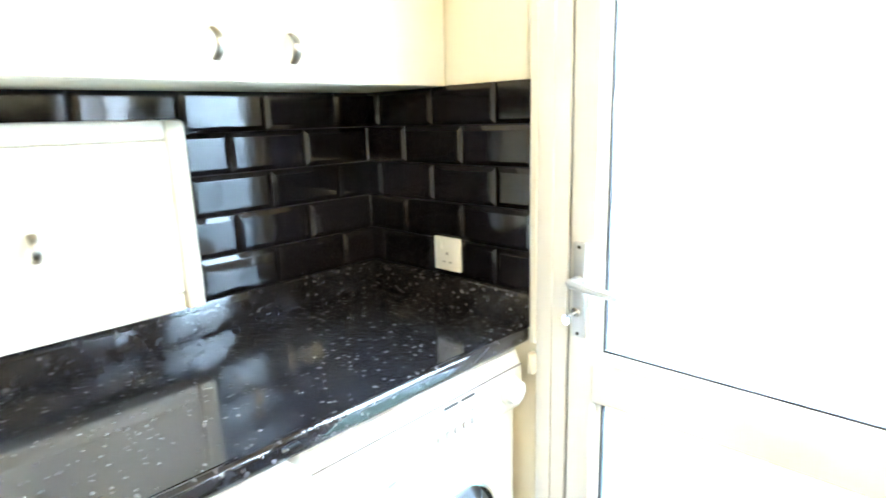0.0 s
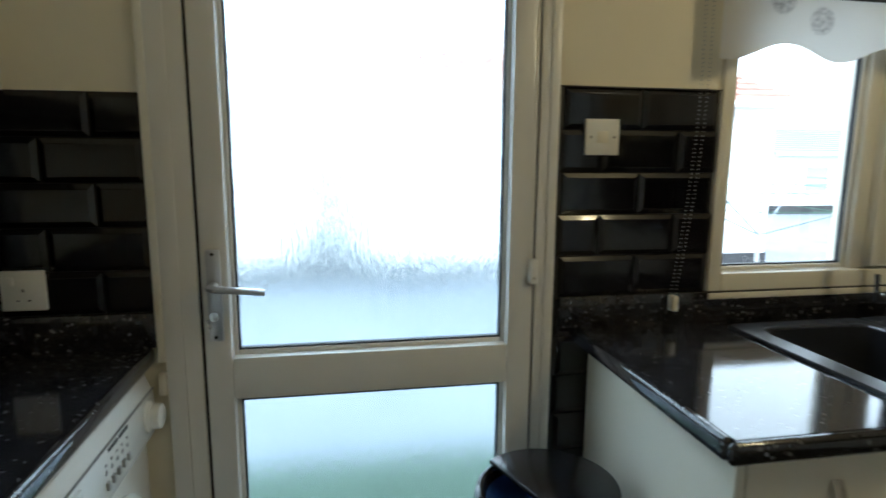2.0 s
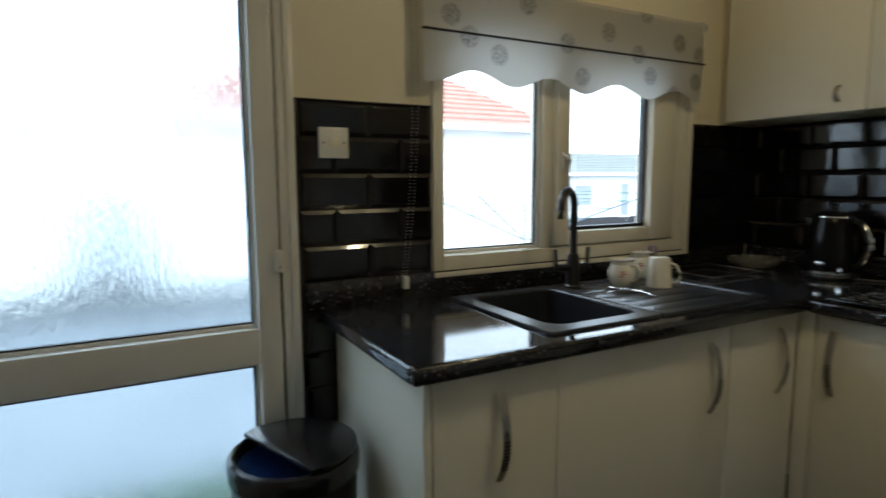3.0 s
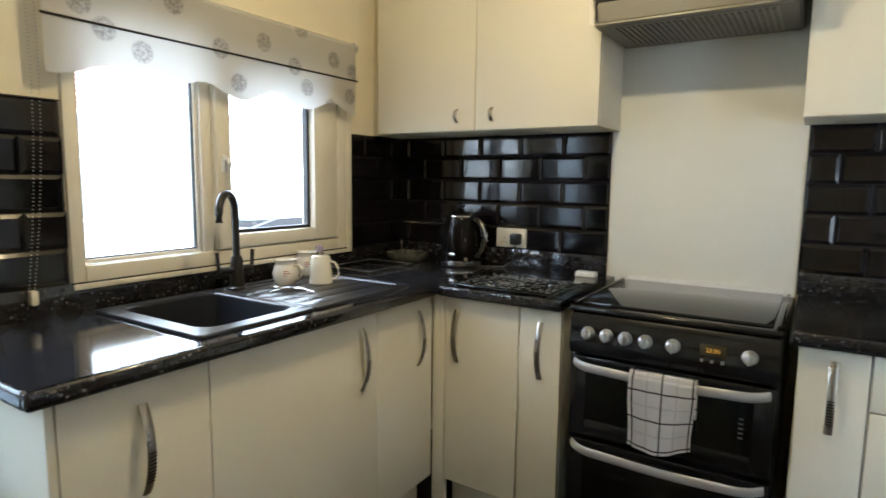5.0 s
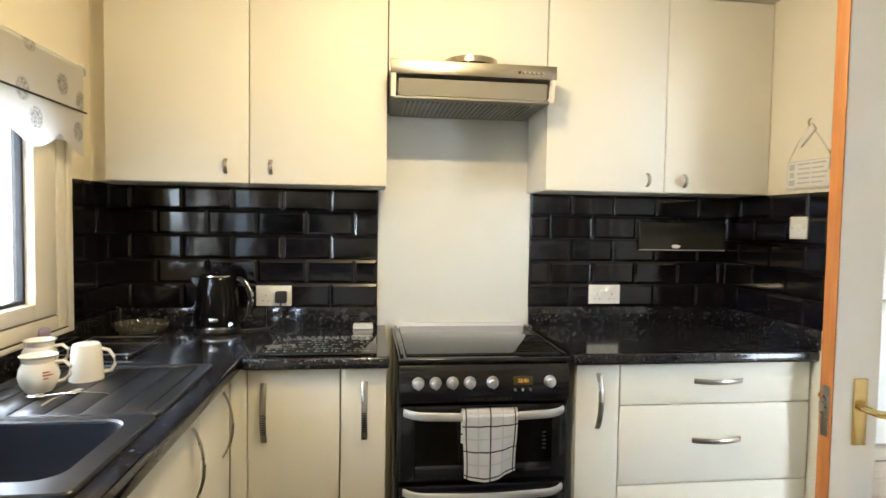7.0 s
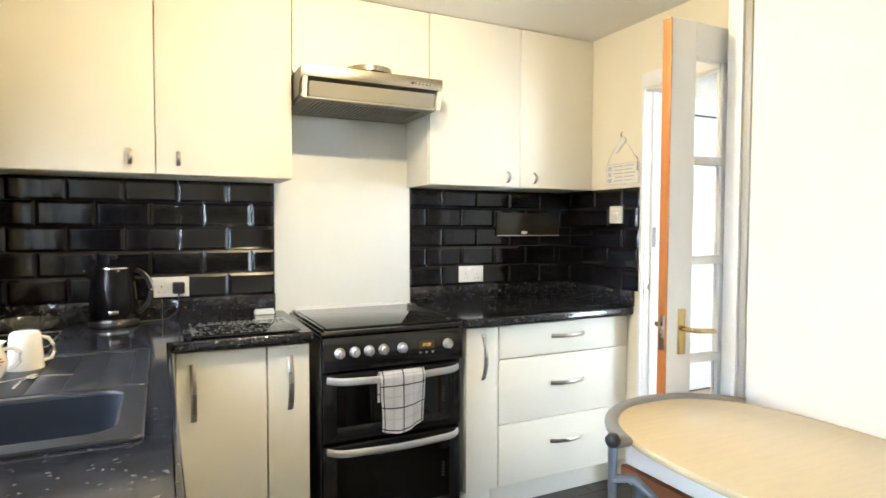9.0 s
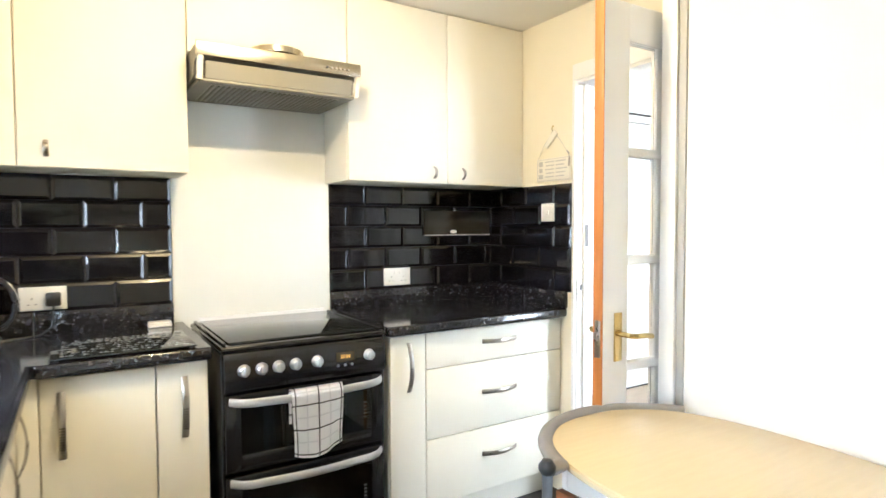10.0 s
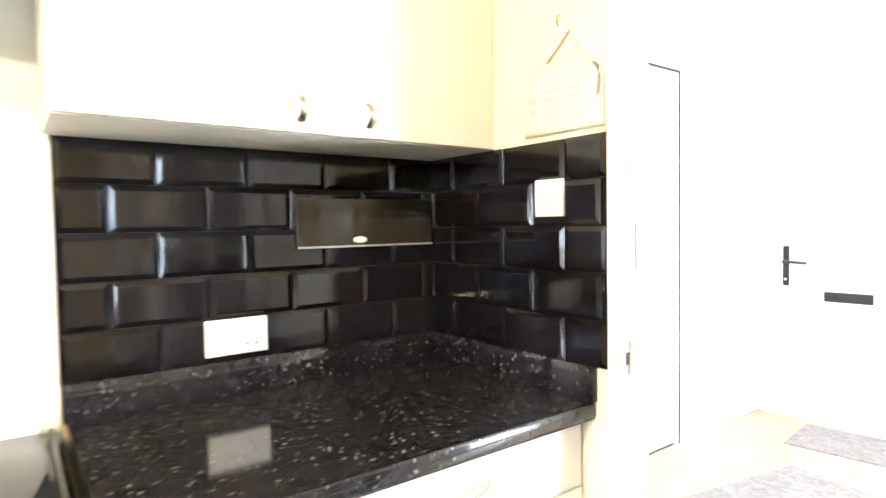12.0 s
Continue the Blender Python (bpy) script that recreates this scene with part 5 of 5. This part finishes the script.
def plain_mug(x, y, turn, label):
    z = 0.9003
    m = thing("mug", (x, y, z), label, "mug")
    part("body", lathe([(0, 0.102), (0.026, 0.102), (0.033, 0.099), (0.037, 0.090), (0.0435, 0.0), (0.0405, 0.0), (0.034, 0.090), (0, 0.095)], (x, y, z), 32), MUG, m)
    c, s = math.cos(radians(turn)), math.sin(radians(turn))
    part("handle", tube([(x + c * a, y + s * a, z + h) for a, h in ((0.036, 0.082), (0.054, 0.076), (0.066, 0.056), (0.069, 0.036), (0.060, 0.018), (0.042, 0.016))], 0.005, 0.007, 8), MUG, m)


jug_mug(-0.200, 0.955, 190, "white bellied china mug on the drainer")
jug_mug(-0.097, 0.755, 190, "white bellied china mug behind another on the drainer")
plain_mug(-0.265, 0.845, 205, "upturned plain white china mug on the drainer")
sh = thing("shaker", (-0.045, 0.630, 0.8960), "small clear glass shaker with a lilac cap", "shaker")
part("bottle", lathe([(0, 0), (0.018, 0), (0.020, 0.004), (0.020, 0.07), (0.014, 0.082), (0, 0.083)], (-0.045, 0.630, 0.8958), 20), BOWL_GLASS, sh)
part("cap", lathe([(0.0, 0.083), (0.015, 0.083), (0.017, 0.088), (0.016, 0.104), (0.010, 0.11), (0, 0.111)], (-0.045, 0.630, 0.8958), 20), LILAC, sh)


def spoon(x, y, turn, length, label):
    z = 0.9022
    c, s = math.cos(radians(turn)), math.sin(radians(turn))
    bm = tube([(x + c * length * k / 10, y + s * length * k / 10, z + 0.004 + 0.006 * math.sin(math.pi * k / 10)) for k in range(11)], 0.0012, 0.0032, 8)
    m = Matrix.Translation((x - c * 0.018, y - s * 0.018, z + 0.004)) @ Matrix.Rotation(radians(turn), 4, "Z") @ Matrix.Diagonal((0.024, 0.015, 0.005, 1))
    bmesh.ops.create_uvsphere(bm, u_segments=16, v_segments=8, radius=1, matrix=m)
    solid("teaspoon", bm, CHROME, (x, y, z), label, "teaspoon", "teaspoons")


spoon(-0.245, 1.018, 183, 0.15, "steel teaspoon lying on the drainer")
spoon(-0.300, 1.005, 80, 0.10, "steel teaspoon propped beside the mugs")

# slim smoked box fixed on the tiles in the corner
sb = thing("slim_wall_box", (-2.47, 0.02, 1.235), "slim smoked-glass box fixed on the tiles under the wall cabinet", "wall box")
part("body", box(-2.680, -2.262, 0.0125, 0.024, 1.236, 1.366, 0.002), SMOKED, sb)
part("lower_edge", box(-2.680, -2.262, 0.024, 0.027, 1.236, 1.241, 0.001), GREY_TRIM, sb)
part("badge", lathe([(0, 0), (0.5, 0), (0.5, 0.6), (0.42, 1), (0, 1)], (-2.440, 0.024, 1.255), 20, None, Matrix.Rotation(radians(-90), 4, "X") @ Matrix.Diagonal((0.042, 0.018, 0.004, 1))), WHITE_PLASTIC, sb, "white oval badge")


# ---- laundry side ----
def washing_machine():
    w = thing("washing_machine", (-0.33, 3.2, 0), "white front-loading washing machine under the worktop", "washing machine")
    x0, x1, f = -0.618, -0.035, 2.962
    part("body", box(x0, x1, f, 3.48, 0.02, 0.846, 0.012, 3), APPLIANCE, w)
    panel = part("control_panel", prism([(f, 0.70), (f - 0.014, 0.705), (f - 0.022, 0.72), (f - 0.020, 0.80), (f - 0.004, 0.843), (f + 0.02, 0.845)], "x", x0, x1, 0.003), APPLIANCE, w)
    part("panel_line", box(x0 + 0.004, x1 - 0.004, f - 0.0225, f - 0.018, 0.812, 0.8135), GREY_INK, panel)
    part("dial", lathe([(0, 0), (0.034, 0), (0.034, 0.006), (0.028, 0.010), (0.026, 0.028), (0.020, 0.031), (0, 0.031)], (-0.085, f - 0.020, 0.765), 32, None, Matrix.Rotation(radians(90), 4, "X")), APPLIANCE, panel, "white programme dial")
    for k in range(5):
        x = -0.215 - 0.026 * k
        part("button", box(x - 0.006, x + 0.006, f - 0.027, f - 0.02, 0.737, 0.752, 0.002), GREY_TRIM, panel)
        part("symbol", box(x - 0.004, x + 0.004, f - 0.0223, f - 0.0215, 0.765, 0.772), GREY_INK, panel)
        part("symbol", box(x - 0.003, x + 0.003, f - 0.0223, f - 0.0215, 0.781, 0.785), GREY_INK, panel)
    for k in range(2):
        part("lettering", box(-0.30 + 0.052 * k, -0.255 + 0.052 * k, f - 0.0205, f - 0.0195, 0.797, 0.804), DARK_INK, panel, "dark maker's lettering as plain bars")
    part("drawer_front", box(x0 + 0.012, x0 + 0.20, f - 0.026, f - 0.018, 0.722, 0.80, 0.004), APPLIANCE, panel)
    part("badge", prism([(-0.440, 0.690), (-0.418, 0.694), (-0.424, 0.664)], "y", f - 0.004, f), GREY_TRIM, w)
    ry = Matrix.Rotation(radians(90), 4, "X")
    d = part("door_ring", lathe([(0.115, 0), (0.175, 0.0), (0.178, 0.010), (0.165, 0.026), (0.135, 0.034), (0.118, 0.026), (0.115, 0)], (-0.265, f - 0.001, 0.49), 48, None, ry), APPLIANCE, w, "white round door ring")
    part("door_rim", lathe([(0.112, 0.018), (0.120, 0.018), (0.120, 0.030), (0.112, 0.030), (0.112, 0.018)], (-0.265, f - 0.001, 0.49), 48, None, ry), CHROME, d)
    part("door_glass", lathe([(0.112, 0.02), (0.10, 0.028), (0.06, 0.034), (0, 0.036)], (-0.265, f - 0.001, 0.49), 40, None, ry), FAR_GLASS, d, "dark domed door glass")
    return w


washing_machine()
tm = thing("tumble_dryer", (-0.94, 3.2, 0), "white appliance under the worktop beside the washing machine", "appliance")
part("body", box(-1.225, -0.632, 2.93, 3.48, 0.02, 0.846, 0.02, 3), APPLIANCE, tm)
part("panel", box(-1.22, -0.637, 2.918, 2.932, 0.72, 0.838, 0.008, 3), APPLIANCE, tm)
part("dial", lathe([(0, 0), (0.03, 0), (0.026, 0.02), (0, 0.022)], (-0.72, 2.918, 0.78), 24, None, Matrix.Rotation(radians(90), 4, "X")), APPLIANCE, tm)
base = thing("base_cabinet", (-1.465, 3.2, 0), "ivory base cabinet at the end of the laundry worktop", "cabinet", "base cabinets")
part("body", box(-1.695, -1.235, 2.955, 3.48, 0.12, 0.855, 0.001), CARCASS, base)
part("plinth", box(-1.695, -1.235, 3.0, 3.02, 0, 0.12), CABINET, base)
part("door", box(-1.694, -1.236, 2.933, 2.953, 0.125, 0.848, 0.003), CABINET, base)

# ---- bin ----
bn = thing("pedal_bin", (-0.24, 2.085, 0), "glossy black round bin with blue liner, lid ajar", "bin")
BX, BY = -0.265, 2.10
part("body", lathe([(0, 0.0), (0.140, 0.0), (0.146, 0.006), (0.146, 0.03), (0.142, 0.04), (0.150, 0.565), (0.146, 0.565), (0.138, 0.05), (0, 0.05)], (BX, BY, 0.0), 40), BLACK_PLASTIC, bn)
part("rim", lathe([(0.150, 0.563), (0.156, 0.566), (0.158, 0.600), (0.154, 0.613), (0.146, 0.618), (0.138, 0.614), (0.134, 0.604), (0.134, 0.566)], (BX, BY, 0.0), 48), BIN_GLOSS, bn, "glossy black rim")
part("liner", lathe([(0.1335, 0.590), (0.128, 0.580), (0.11, 0.566), (0.05, 0.556), (0, 0.554)], (BX, BY, 0.0), 28), BLUE_BAG, bn, "blue bin liner")
flap = [(BX + 0.152 * math.cos(radians(40 - 5 * k)), BY + 0.152 * math.sin(radians(40 - 5 * k))) for k in range(45)]
part("lid", prism(flap, "z", 0.6185, 0.632, 0.004), BIN_GLOSS, bn, "glossy black lid leaving a gap over the liner")
part("pedal", box(BX - 0.20, BX - 0.13, BY - 0.03, BY + 0.03, 0.012, 0.024, 0.004), CHROME, bn)


# ---- table and chair ----
TX, TY, TA, TB = -1.957, 1.880, 0.308, 0.440


def oval(grow, count=88):
    """The table's full-bellied oval, let out by grow."""
    out = []
    for k in range(count):
        c, n = math.cos(2 * math.pi * k / count), math.sin(2 * math.pi * k / count)
        out.append((TX + (TA + grow) * math.copysign(abs(c) ** 0.8, c), TY + (TB + grow) * math.copysign(abs(n) ** 0.8, n)))
    return out


def table():
    t = thing("table", (TX, TY, 0), "small oval beech-topped table against the partition", "table")
    part("tabletop", prism(oval(0), "z", 0.728, 0.750, 0.005), TABLE_TOP, t, "oval beech laminate top")
    part("edging", prism(oval(0.0025), "z", 0.7315, 0.7455, 0.003), TABLE_TOP, t)
    part("apron", boxes((TX - 0.24, TX + 0.24, TY - 0.29, TY - 0.272, 0.655, 0.727), (TX - 0.24, TX + 0.24, TY + 0.272, TY + 0.29, 0.655, 0.727), (TX - 0.24, TX - 0.222, TY - 0.272, TY + 0.272, 0.655, 0.727), (TX + 0.222, TX + 0.24, TY - 0.272, TY + 0.272, 0.655, 0.727), r=0.002), WHITE_GLOSS, t, "white apron")
    part("stretcher", boxes((TX + 0.20, TX + 0.25, TY - 0.30, TY + 0.30, 0.612, 0.650), r=0.003), BROWN_WOOD, t, "brown wooden rail")
    for sx in (-1, 1):
        for sy in (-1, 1):
            part("leg", tube([(TX + sx * 0.215, TY + sy * 0.265, 0.66), (TX + sx * 0.225, TY + sy * 0.285, 0.0)], 0.016, seg=12), GREY_TUBE, t)


table()


def chair():
    c = thing("chair", (-1.90, 1.60, 0), "grey tubular chair with curved back pushed to the table", "chair")
    back = []
    for k in range(30):
        a = radians(212 + (344 - 212) * k / 29)
        back.append((-1.956 + 0.314 * math.cos(a), 1.740 + 0.320 * math.sin(a), 0.748))
    back.append((-1.578, 1.690, 0.768))
    part("backrest", tube(back, 0.015, 0.019, 12), GREY_BACK, c, "curved grey top rail")
    part("seat", prism([(TX + 0.19 * math.cos(2 * math.pi * k / 32), 1.72 + 0.18 * math.sin(2 * math.pi * k / 32)) for k in range(32)], "z", 0.44, 0.475, 0.008), GREY_BACK, c)
    for k, s in ((30, 1), (0, -1)):
        x, y, z = back[k]
        part("leg", tube([(x, y, z - 0.005), (x, y, 0.40), (x + 0.01 * s, y - 0.02, 0.0)], 0.012, seg=12), GREY_TUBE, c, "blue-grey steel tube leg")
        if k:
            part("ball_cap", lathe([(0, -0.019), (0.011, -0.016), (0.019, -0.004), (0.019, 0.004), (0.011, 0.016), (0, 0.019)], (x, y, z + 0.006), 20), BLACK_PLASTIC, c, "dark ball cap")
        xb = TX + s * 0.15
        part("arm", tube([(x, y, 0.68), (x - s * 0.03, y + 0.04, 0.69), (x - s * 0.05, y + 0.07, 0.66), (xb, y + 0.10, 0.46)], 0.011, seg=10), GREY_TUBE, c)
        part("leg", tube([(x - s * 0.05, y + 0.07, 0.66), (x - s * 0.06, y + 0.10, 0.0)], 0.012, seg=12), GREY_TUBE, c)
        part("stretcher", tube([(x, y, 0.55), (x - s * 0.055, y + 0.085, 0.55)], 0.008, seg=8), GREY_TUBE, c)


chair()


# ---- hanging sign ----
def sign():
    s = thing("hanging_sign", (-2.695, 0.515, 1.49), "small cream hanging plaque with grey lettering on a string", "sign")
    p = part("plaque", box(-2.697, -2.690, 0.402, 0.635, 1.500, 1.612, 0.001), PAPER, s)
    part("border", ring_frame("x", -2.690, 0.0008, 0.406, 0.631, 1.504, 1.608, 0.002, 0), PALE_INK, p)
    for k in range(5):
        z = 1.592 - 0.018 * k
        part("lettering", boxes((-2.690, -2.6894, 0.46 + 0.008 * (k % 2), 0.525, z, z + 0.006), (-2.690, -2.6894, 0.535, 0.612 - 0.01 * ((k + 1) % 3), z, z + 0.006)), PALE_INK, p, "grey lettering as plain bars")
    part("motif", boxes((-2.690, -2.6894, 0.418, 0.445, 1.575, 1.598), (-2.690, -2.6894, 0.420, 0.443, 1.545, 1.566), (-2.690, -2.6894, 0.416, 0.447, 1.515, 1.536)), PALE_INK, p)
    part("string", tube([(-2.692, 0.41, 1.612), (-2.692, 0.450, 1.675), (-2.692, 0.512, 1.742), (-2.692, 0.565, 1.690), (-2.692, 0.625, 1.612)], 0.0012, seg=6), PALE_INK, s)
    part("hook", tube([(-2.698, 0.512, 1.765), (-2.690, 0.512, 1.762), (-2.686, 0.512, 1.748), (-2.690, 0.512, 1.740)], 0.003, seg=8), BRASS, s)
    part("bow", prism([(0.455, 1.670), (0.475, 1.662), (0.545, 1.722), (0.528, 1.745), (0.490, 1.72)], "x", -2.696, -2.688, 0.002), PAPER, s, "cream ribbon tag")
    part("clip", tube([(-2.69, 0.622, 1.565), (-2.685, 0.630, 1.60), (-2.685, 0.626, 1.625), (-2.69, 0.612, 1.635)], 0.004, seg=8), NICKEL, s)


sign()


# ---- ceiling light ----
cl = thing("ceiling_light", (-1.185, 1.25, TOP), "white ceiling light bar with two bare bulbs, switched on", "ceiling light")
part("base", box(-1.275, -1.095, 1.215, 1.285, TOP - 0.026, TOP - 0.001, 0.006), WHITE_PLASTIC, cl)
for bx in (-1.14, -1.23):
    part("holder", lathe([(0, 0), (0.02, 0), (0.02, -0.07), (0, -0.07)], (bx, 1.25, TOP - 0.026), 20), WHITE_PLASTIC, cl)


# ---- outdoors ----
GZ = -0.55
structure("ground", box(0.25, 400, -300, 300, GZ - 0.5, GZ), CONCRETE, "pale concrete yard reaching far away", "ground")
structure("ground_grass", box(0.35, 2.0, -6, 9, GZ + 0.004, GZ + 0.03, 0.01), GRASS, "strip of grass below the back door", "ground")


def house(x0, x1, y0, y1, eave, ridge, roof, label, hip, wins):
    h = thing("house", ((x0 + x1) / 2, (y0 + y1) / 2, GZ), label, "house")
    part("wall", box(x0, x1, y0, y1, GZ + 0.001, eave, 0.01), RENDER_WHITE, h)
    part("skirting", box(x0 - 0.02, x1 + 0.02, y0 - 0.02, y1 + 0.02, GZ + 0.002, GZ + 0.28), GROUT, h, "dark base skirting")
    o = 0.3
    xm = (x0 + x1) / 2
    bm = bmesh.new()
    a = [bm.verts.new(v) for v in ((x0 - o, y0 - o, eave), (x1 + o, y0 - o, eave), (x1 + o, y1 + o, eave), (x0 - o, y1 + o, eave))]
    r = [bm.verts.new((xm, y0 - o + hip, ridge)), bm.verts.new((xm, y1 + o - hip, ridge))]
    for f in ((a[0], a[1], r[0]), (a[1], a[2], r[1], r[0]), (a[2], a[3], r[1]), (a[3], a[0], r[0], r[1]), (a[3], a[2], a[1], a[0])):
        bm.faces.new(f)
    rf = part("roof", bm, roof, h)
    rise = ridge - eave
    for k in range(1, 12):
        u = k / 12
        part("tile_course", box(x0 - o + (xm - x0 + o) * u - 0.02, x0 - o + (xm - x0 + o) * u + 0.06, y0 - o + hip * u, y1 + o - hip * u, eave + rise * u - 0.01, eave + rise * u + 0.035, 0.01), roof, rf)
    part("gutter", box(x0 - o - 0.08, x0 - o, y0 - o, y1 + o, eave - 0.10, eave, 0.02), WHITE_GLOSS, h)
    for ya, yb, za, zb in wins:
        w = part("window", ring_frame("x", x0 - 0.05, 0.05, ya, yb, za, zb, 0.07, 0.005), WHITE_GLOSS, h)
        part("pane", box(x0 - 0.02, x0 - 0.008, ya + 0.07, yb - 0.07, za + 0.07, zb - 0.07), HOUSE_GLASS, w)
    return h


house(7.2, 12.0, -4.55, 2.2, 2.18, 3.55, ROOF_RED, "white rendered park home with a red tiled roof", 1.6, [(-2.0, -0.9, 0.6, 1.6)])
house(7.4, 12.4, 3.1, 14.0, 2.18, 3.3, ROOF_PALE, "white rendered park home with a pale grey roof", 1.6, [(8.4, 9.6, 0.6, 1.6)])
house(15.5, 20.5, -21.0, -11.6, 1.46, 2.35, ROOF_GREEN, "white park home with a green-grey tiled roof", 1.0, [(-13.6, -12.6, 0.15, 1.05), (-15.6, -15.0, -0.3, 1.1), (-17.6, -16.2, 0.15, 1.05)])


def airer():
    a = thing("rotary_airer", (3.3, -1.25, GZ), "green rotary washing line standing in the yard", "washing line")
    part("pole", tube([(3.3, -1.25, GZ), (3.3, -1.25, 1.0)], 0.02, seg=10), GREY_TRIM, a)
    ends = []
    for k in range(4):
        an = radians(35 + 90 * k)
        e = (3.3 + 1.25 * math.cos(an), -1.25 + 1.25 * math.sin(an), 1.12)
        ends.append(e)
        part("arm", tube([(3.3, -1.25, 0.62), e], 0.008, seg=8), GREY_TUBE, a)
    for u in (0.5, 0.7, 0.85, 1.0):
        pts = [(3.3 + (e[0] - 3.3) * u, -1.25 + (e[1] + 1.25) * u, 0.62 + 0.5 * u) for e in ends]
        part("line", tube(pts, 0.0025, seg=6, closed=True), LINE_GREEN, a)


airer()


# ---- wall tiles ----
TILE_W, TILE_H, JOINT = 0.2, 0.1013, 0.0022
TILES = {}


def tile_mesh(w, h, facing):
    key = (round(w, 3), round(h, 3), facing)
    if key in TILES:
        return TILES[key]
    c = min(0.0115, w * 0.3)
    bm = bmesh.new()

    def at(u, v, n):
        return {"S": (u, n, v), "N": (u, -n, v), "W": (n, u, v), "E": (-n, u, v)}[facing]

    levels = [(0.0, 0.0), (0.0, 0.0035), (0.0008, 0.0042), (c, 0.0090), (c + 0.0012, 0.0092)]
    loops = [[bm.verts.new(at(u, v, n)) for u, v in ((i, i), (w - i, i), (w - i, h - i), (i, h - i))] for i, n in levels]
    for a, b in zip(loops, loops[1:]):
        for k in range(4):
            bm.faces.new((a[k], a[(k + 1) % 4], b[(k + 1) % 4], b[k]))
    bm.faces.new(loops[-1])
    bmesh.ops.recalc_face_normals(bm, faces=bm.faces)
    me = bpy.data.meshes.new("tile")
    bm.to_mesh(me)
    bm.free()
    me.materials.append(TILE)
    TILES[key] = me
    return me


def tiled(wall, facing, plane, u0, u1, odd, even, rows=5, top=1.4905, h=TILE_H, cut=0.007):
    """Courses of bevelled tiles from the top down; odd and even: a joint's place in the odd and even courses."""
    pitch = TILE_W + JOINT + 0.0003
    rng = random.Random(int(u0 * 1000) + rows)
    low = top - rows * (h + JOINT)
    s = {"S": 1, "N": -1, "W": 1, "E": -1}[facing]
    if facing in "SN":
        part("grout", box(u0, u1, plane, plane + s * 0.003, low, top - cut, 0), GROUT, wall)
    else:
        part("grout", box(plane, plane + s * 0.003, u0, u1, low, top - cut, 0), GROUT, wall)
    for r in range(rows):
        z1 = top - r * (h + JOINT)
        full = h if r else h - cut
        j = odd if r % 2 == 0 else even
        k = math.floor((u0 - j) / pitch)
        while j + k * pitch < u1:
            a, b = max(u0, j + k * pitch + JOINT / 2), min(u1, j + (k + 1) * pitch - JOINT / 2)
            k += 1
            if b - a < 0.012:
                continue
            ob = new("tile", tile_mesh(b - a, full, facing))
            n = plane + s * (0.0028 + rng.uniform(0, 0.0006))
            ob.location = (a, n, z1 - h) if facing in "SN" else (n, a, z1 - h)
            ob.rotation_euler = (rng.uniform(-0.004, 0.004), rng.uniform(-0.004, 0.004), 0) if facing in "SN" else (rng.uniform(-0.004, 0.004), 0, rng.uniform(-0.004, 0.004))
            ob.parent = wall


tiled(wall_south, "S", 0.0, -1.073, -0.0005, -0.467, -0.566)
tiled(wall_south, "S", 0.0, -2.6995, -1.750, -1.941, -2.048)
tiled(wall_west, "W", -2.70, 0.0005, 0.643, 0.122, 0.224)
tiled(wall_north, "N", 3.5, -1.70, -0.0005, -0.321, -0.421, top=1.450, h=0.0928, cut=0.0)
tiled(wall_east, "E", 0.0, 2.926, 3.4995, 3.035, 3.137, top=1.450, h=0.0928, cut=0.0)
tiled(wall_east, "E", 0.0, 1.582, 2.0, 1.790, 1.892, rows=14, cut=0.004)
tiled(wall_east, "E", 0.0, 0.0005, 0.397, 0.30, 0.20)
# dark edge beads round the tiling
bead = boxes((-0.012, -0.0005, 2.920, 2.9245, 0.975, 1.452), (-0.012, -0.0005, 2.0005, 2.005, 0.0, 1.486), (-0.012, -0.0005, 1.582, 2.005, 1.4863, 1.490), (-2.6995, -2.688, 0.6435, 0.648, 0.975, 1.486), r=0.001)
structure("trim_tile_bead", bead, BLACK_PLASTIC, "black edge bead round the wall tiles", "trim")

# ---- floor tiles and hall planks ----
FT = {}
for i in range(10):
    for j in range(12):
        x0, y0 = -2.78 + 0.305 * i, -0.02 + 0.305 * j
        x1, y1 = min(x0 + 0.302, 0.0), min(y0 + 0.302, 3.5)
        if x1 - x0 < 0.03 or y1 - y0 < 0.03:
            continue
        key = (round(x1 - x0, 3), round(y1 - y0, 3))
        if key not in FT:
            b = box(0, key[0], 0, key[1], -0.006, 0.0, 0.0015, 1)
            FT[key] = bpy.data.meshes.new("floor_tile")
            b.to_mesh(FT[key])
            b.free()
            FT[key].materials.append(FLOOR_TILE)
        o = new("floor_tile", FT[key])
        o.location, o.parent = (x0, y0, 0), floor
PLANKS = {}
for j in range(17):
    for i in range(-2, 3):
        x0 = -4.98 + 1.2 * i + 0.4 * (j % 3)
        a, b = max(x0, -5.75), min(x0 + 1.198, -2.782)
        if b - a < 0.03:
            continue
        key = round(b - a, 3)
        if key not in PLANKS:
            bm = box(0, key, 0, 0.188, -0.008, 0.0, 0.0015, 1)
            PLANKS[key] = bpy.data.meshes.new("plank")
            bm.to_mesh(PLANKS[key])
            bm.free()
            PLANKS[key].materials.append(HALL_WOOD)
        o = new("plank", PLANKS[key])
        o.location, o.parent = (a, -0.6 + 0.19 * j, 0), hall_floor
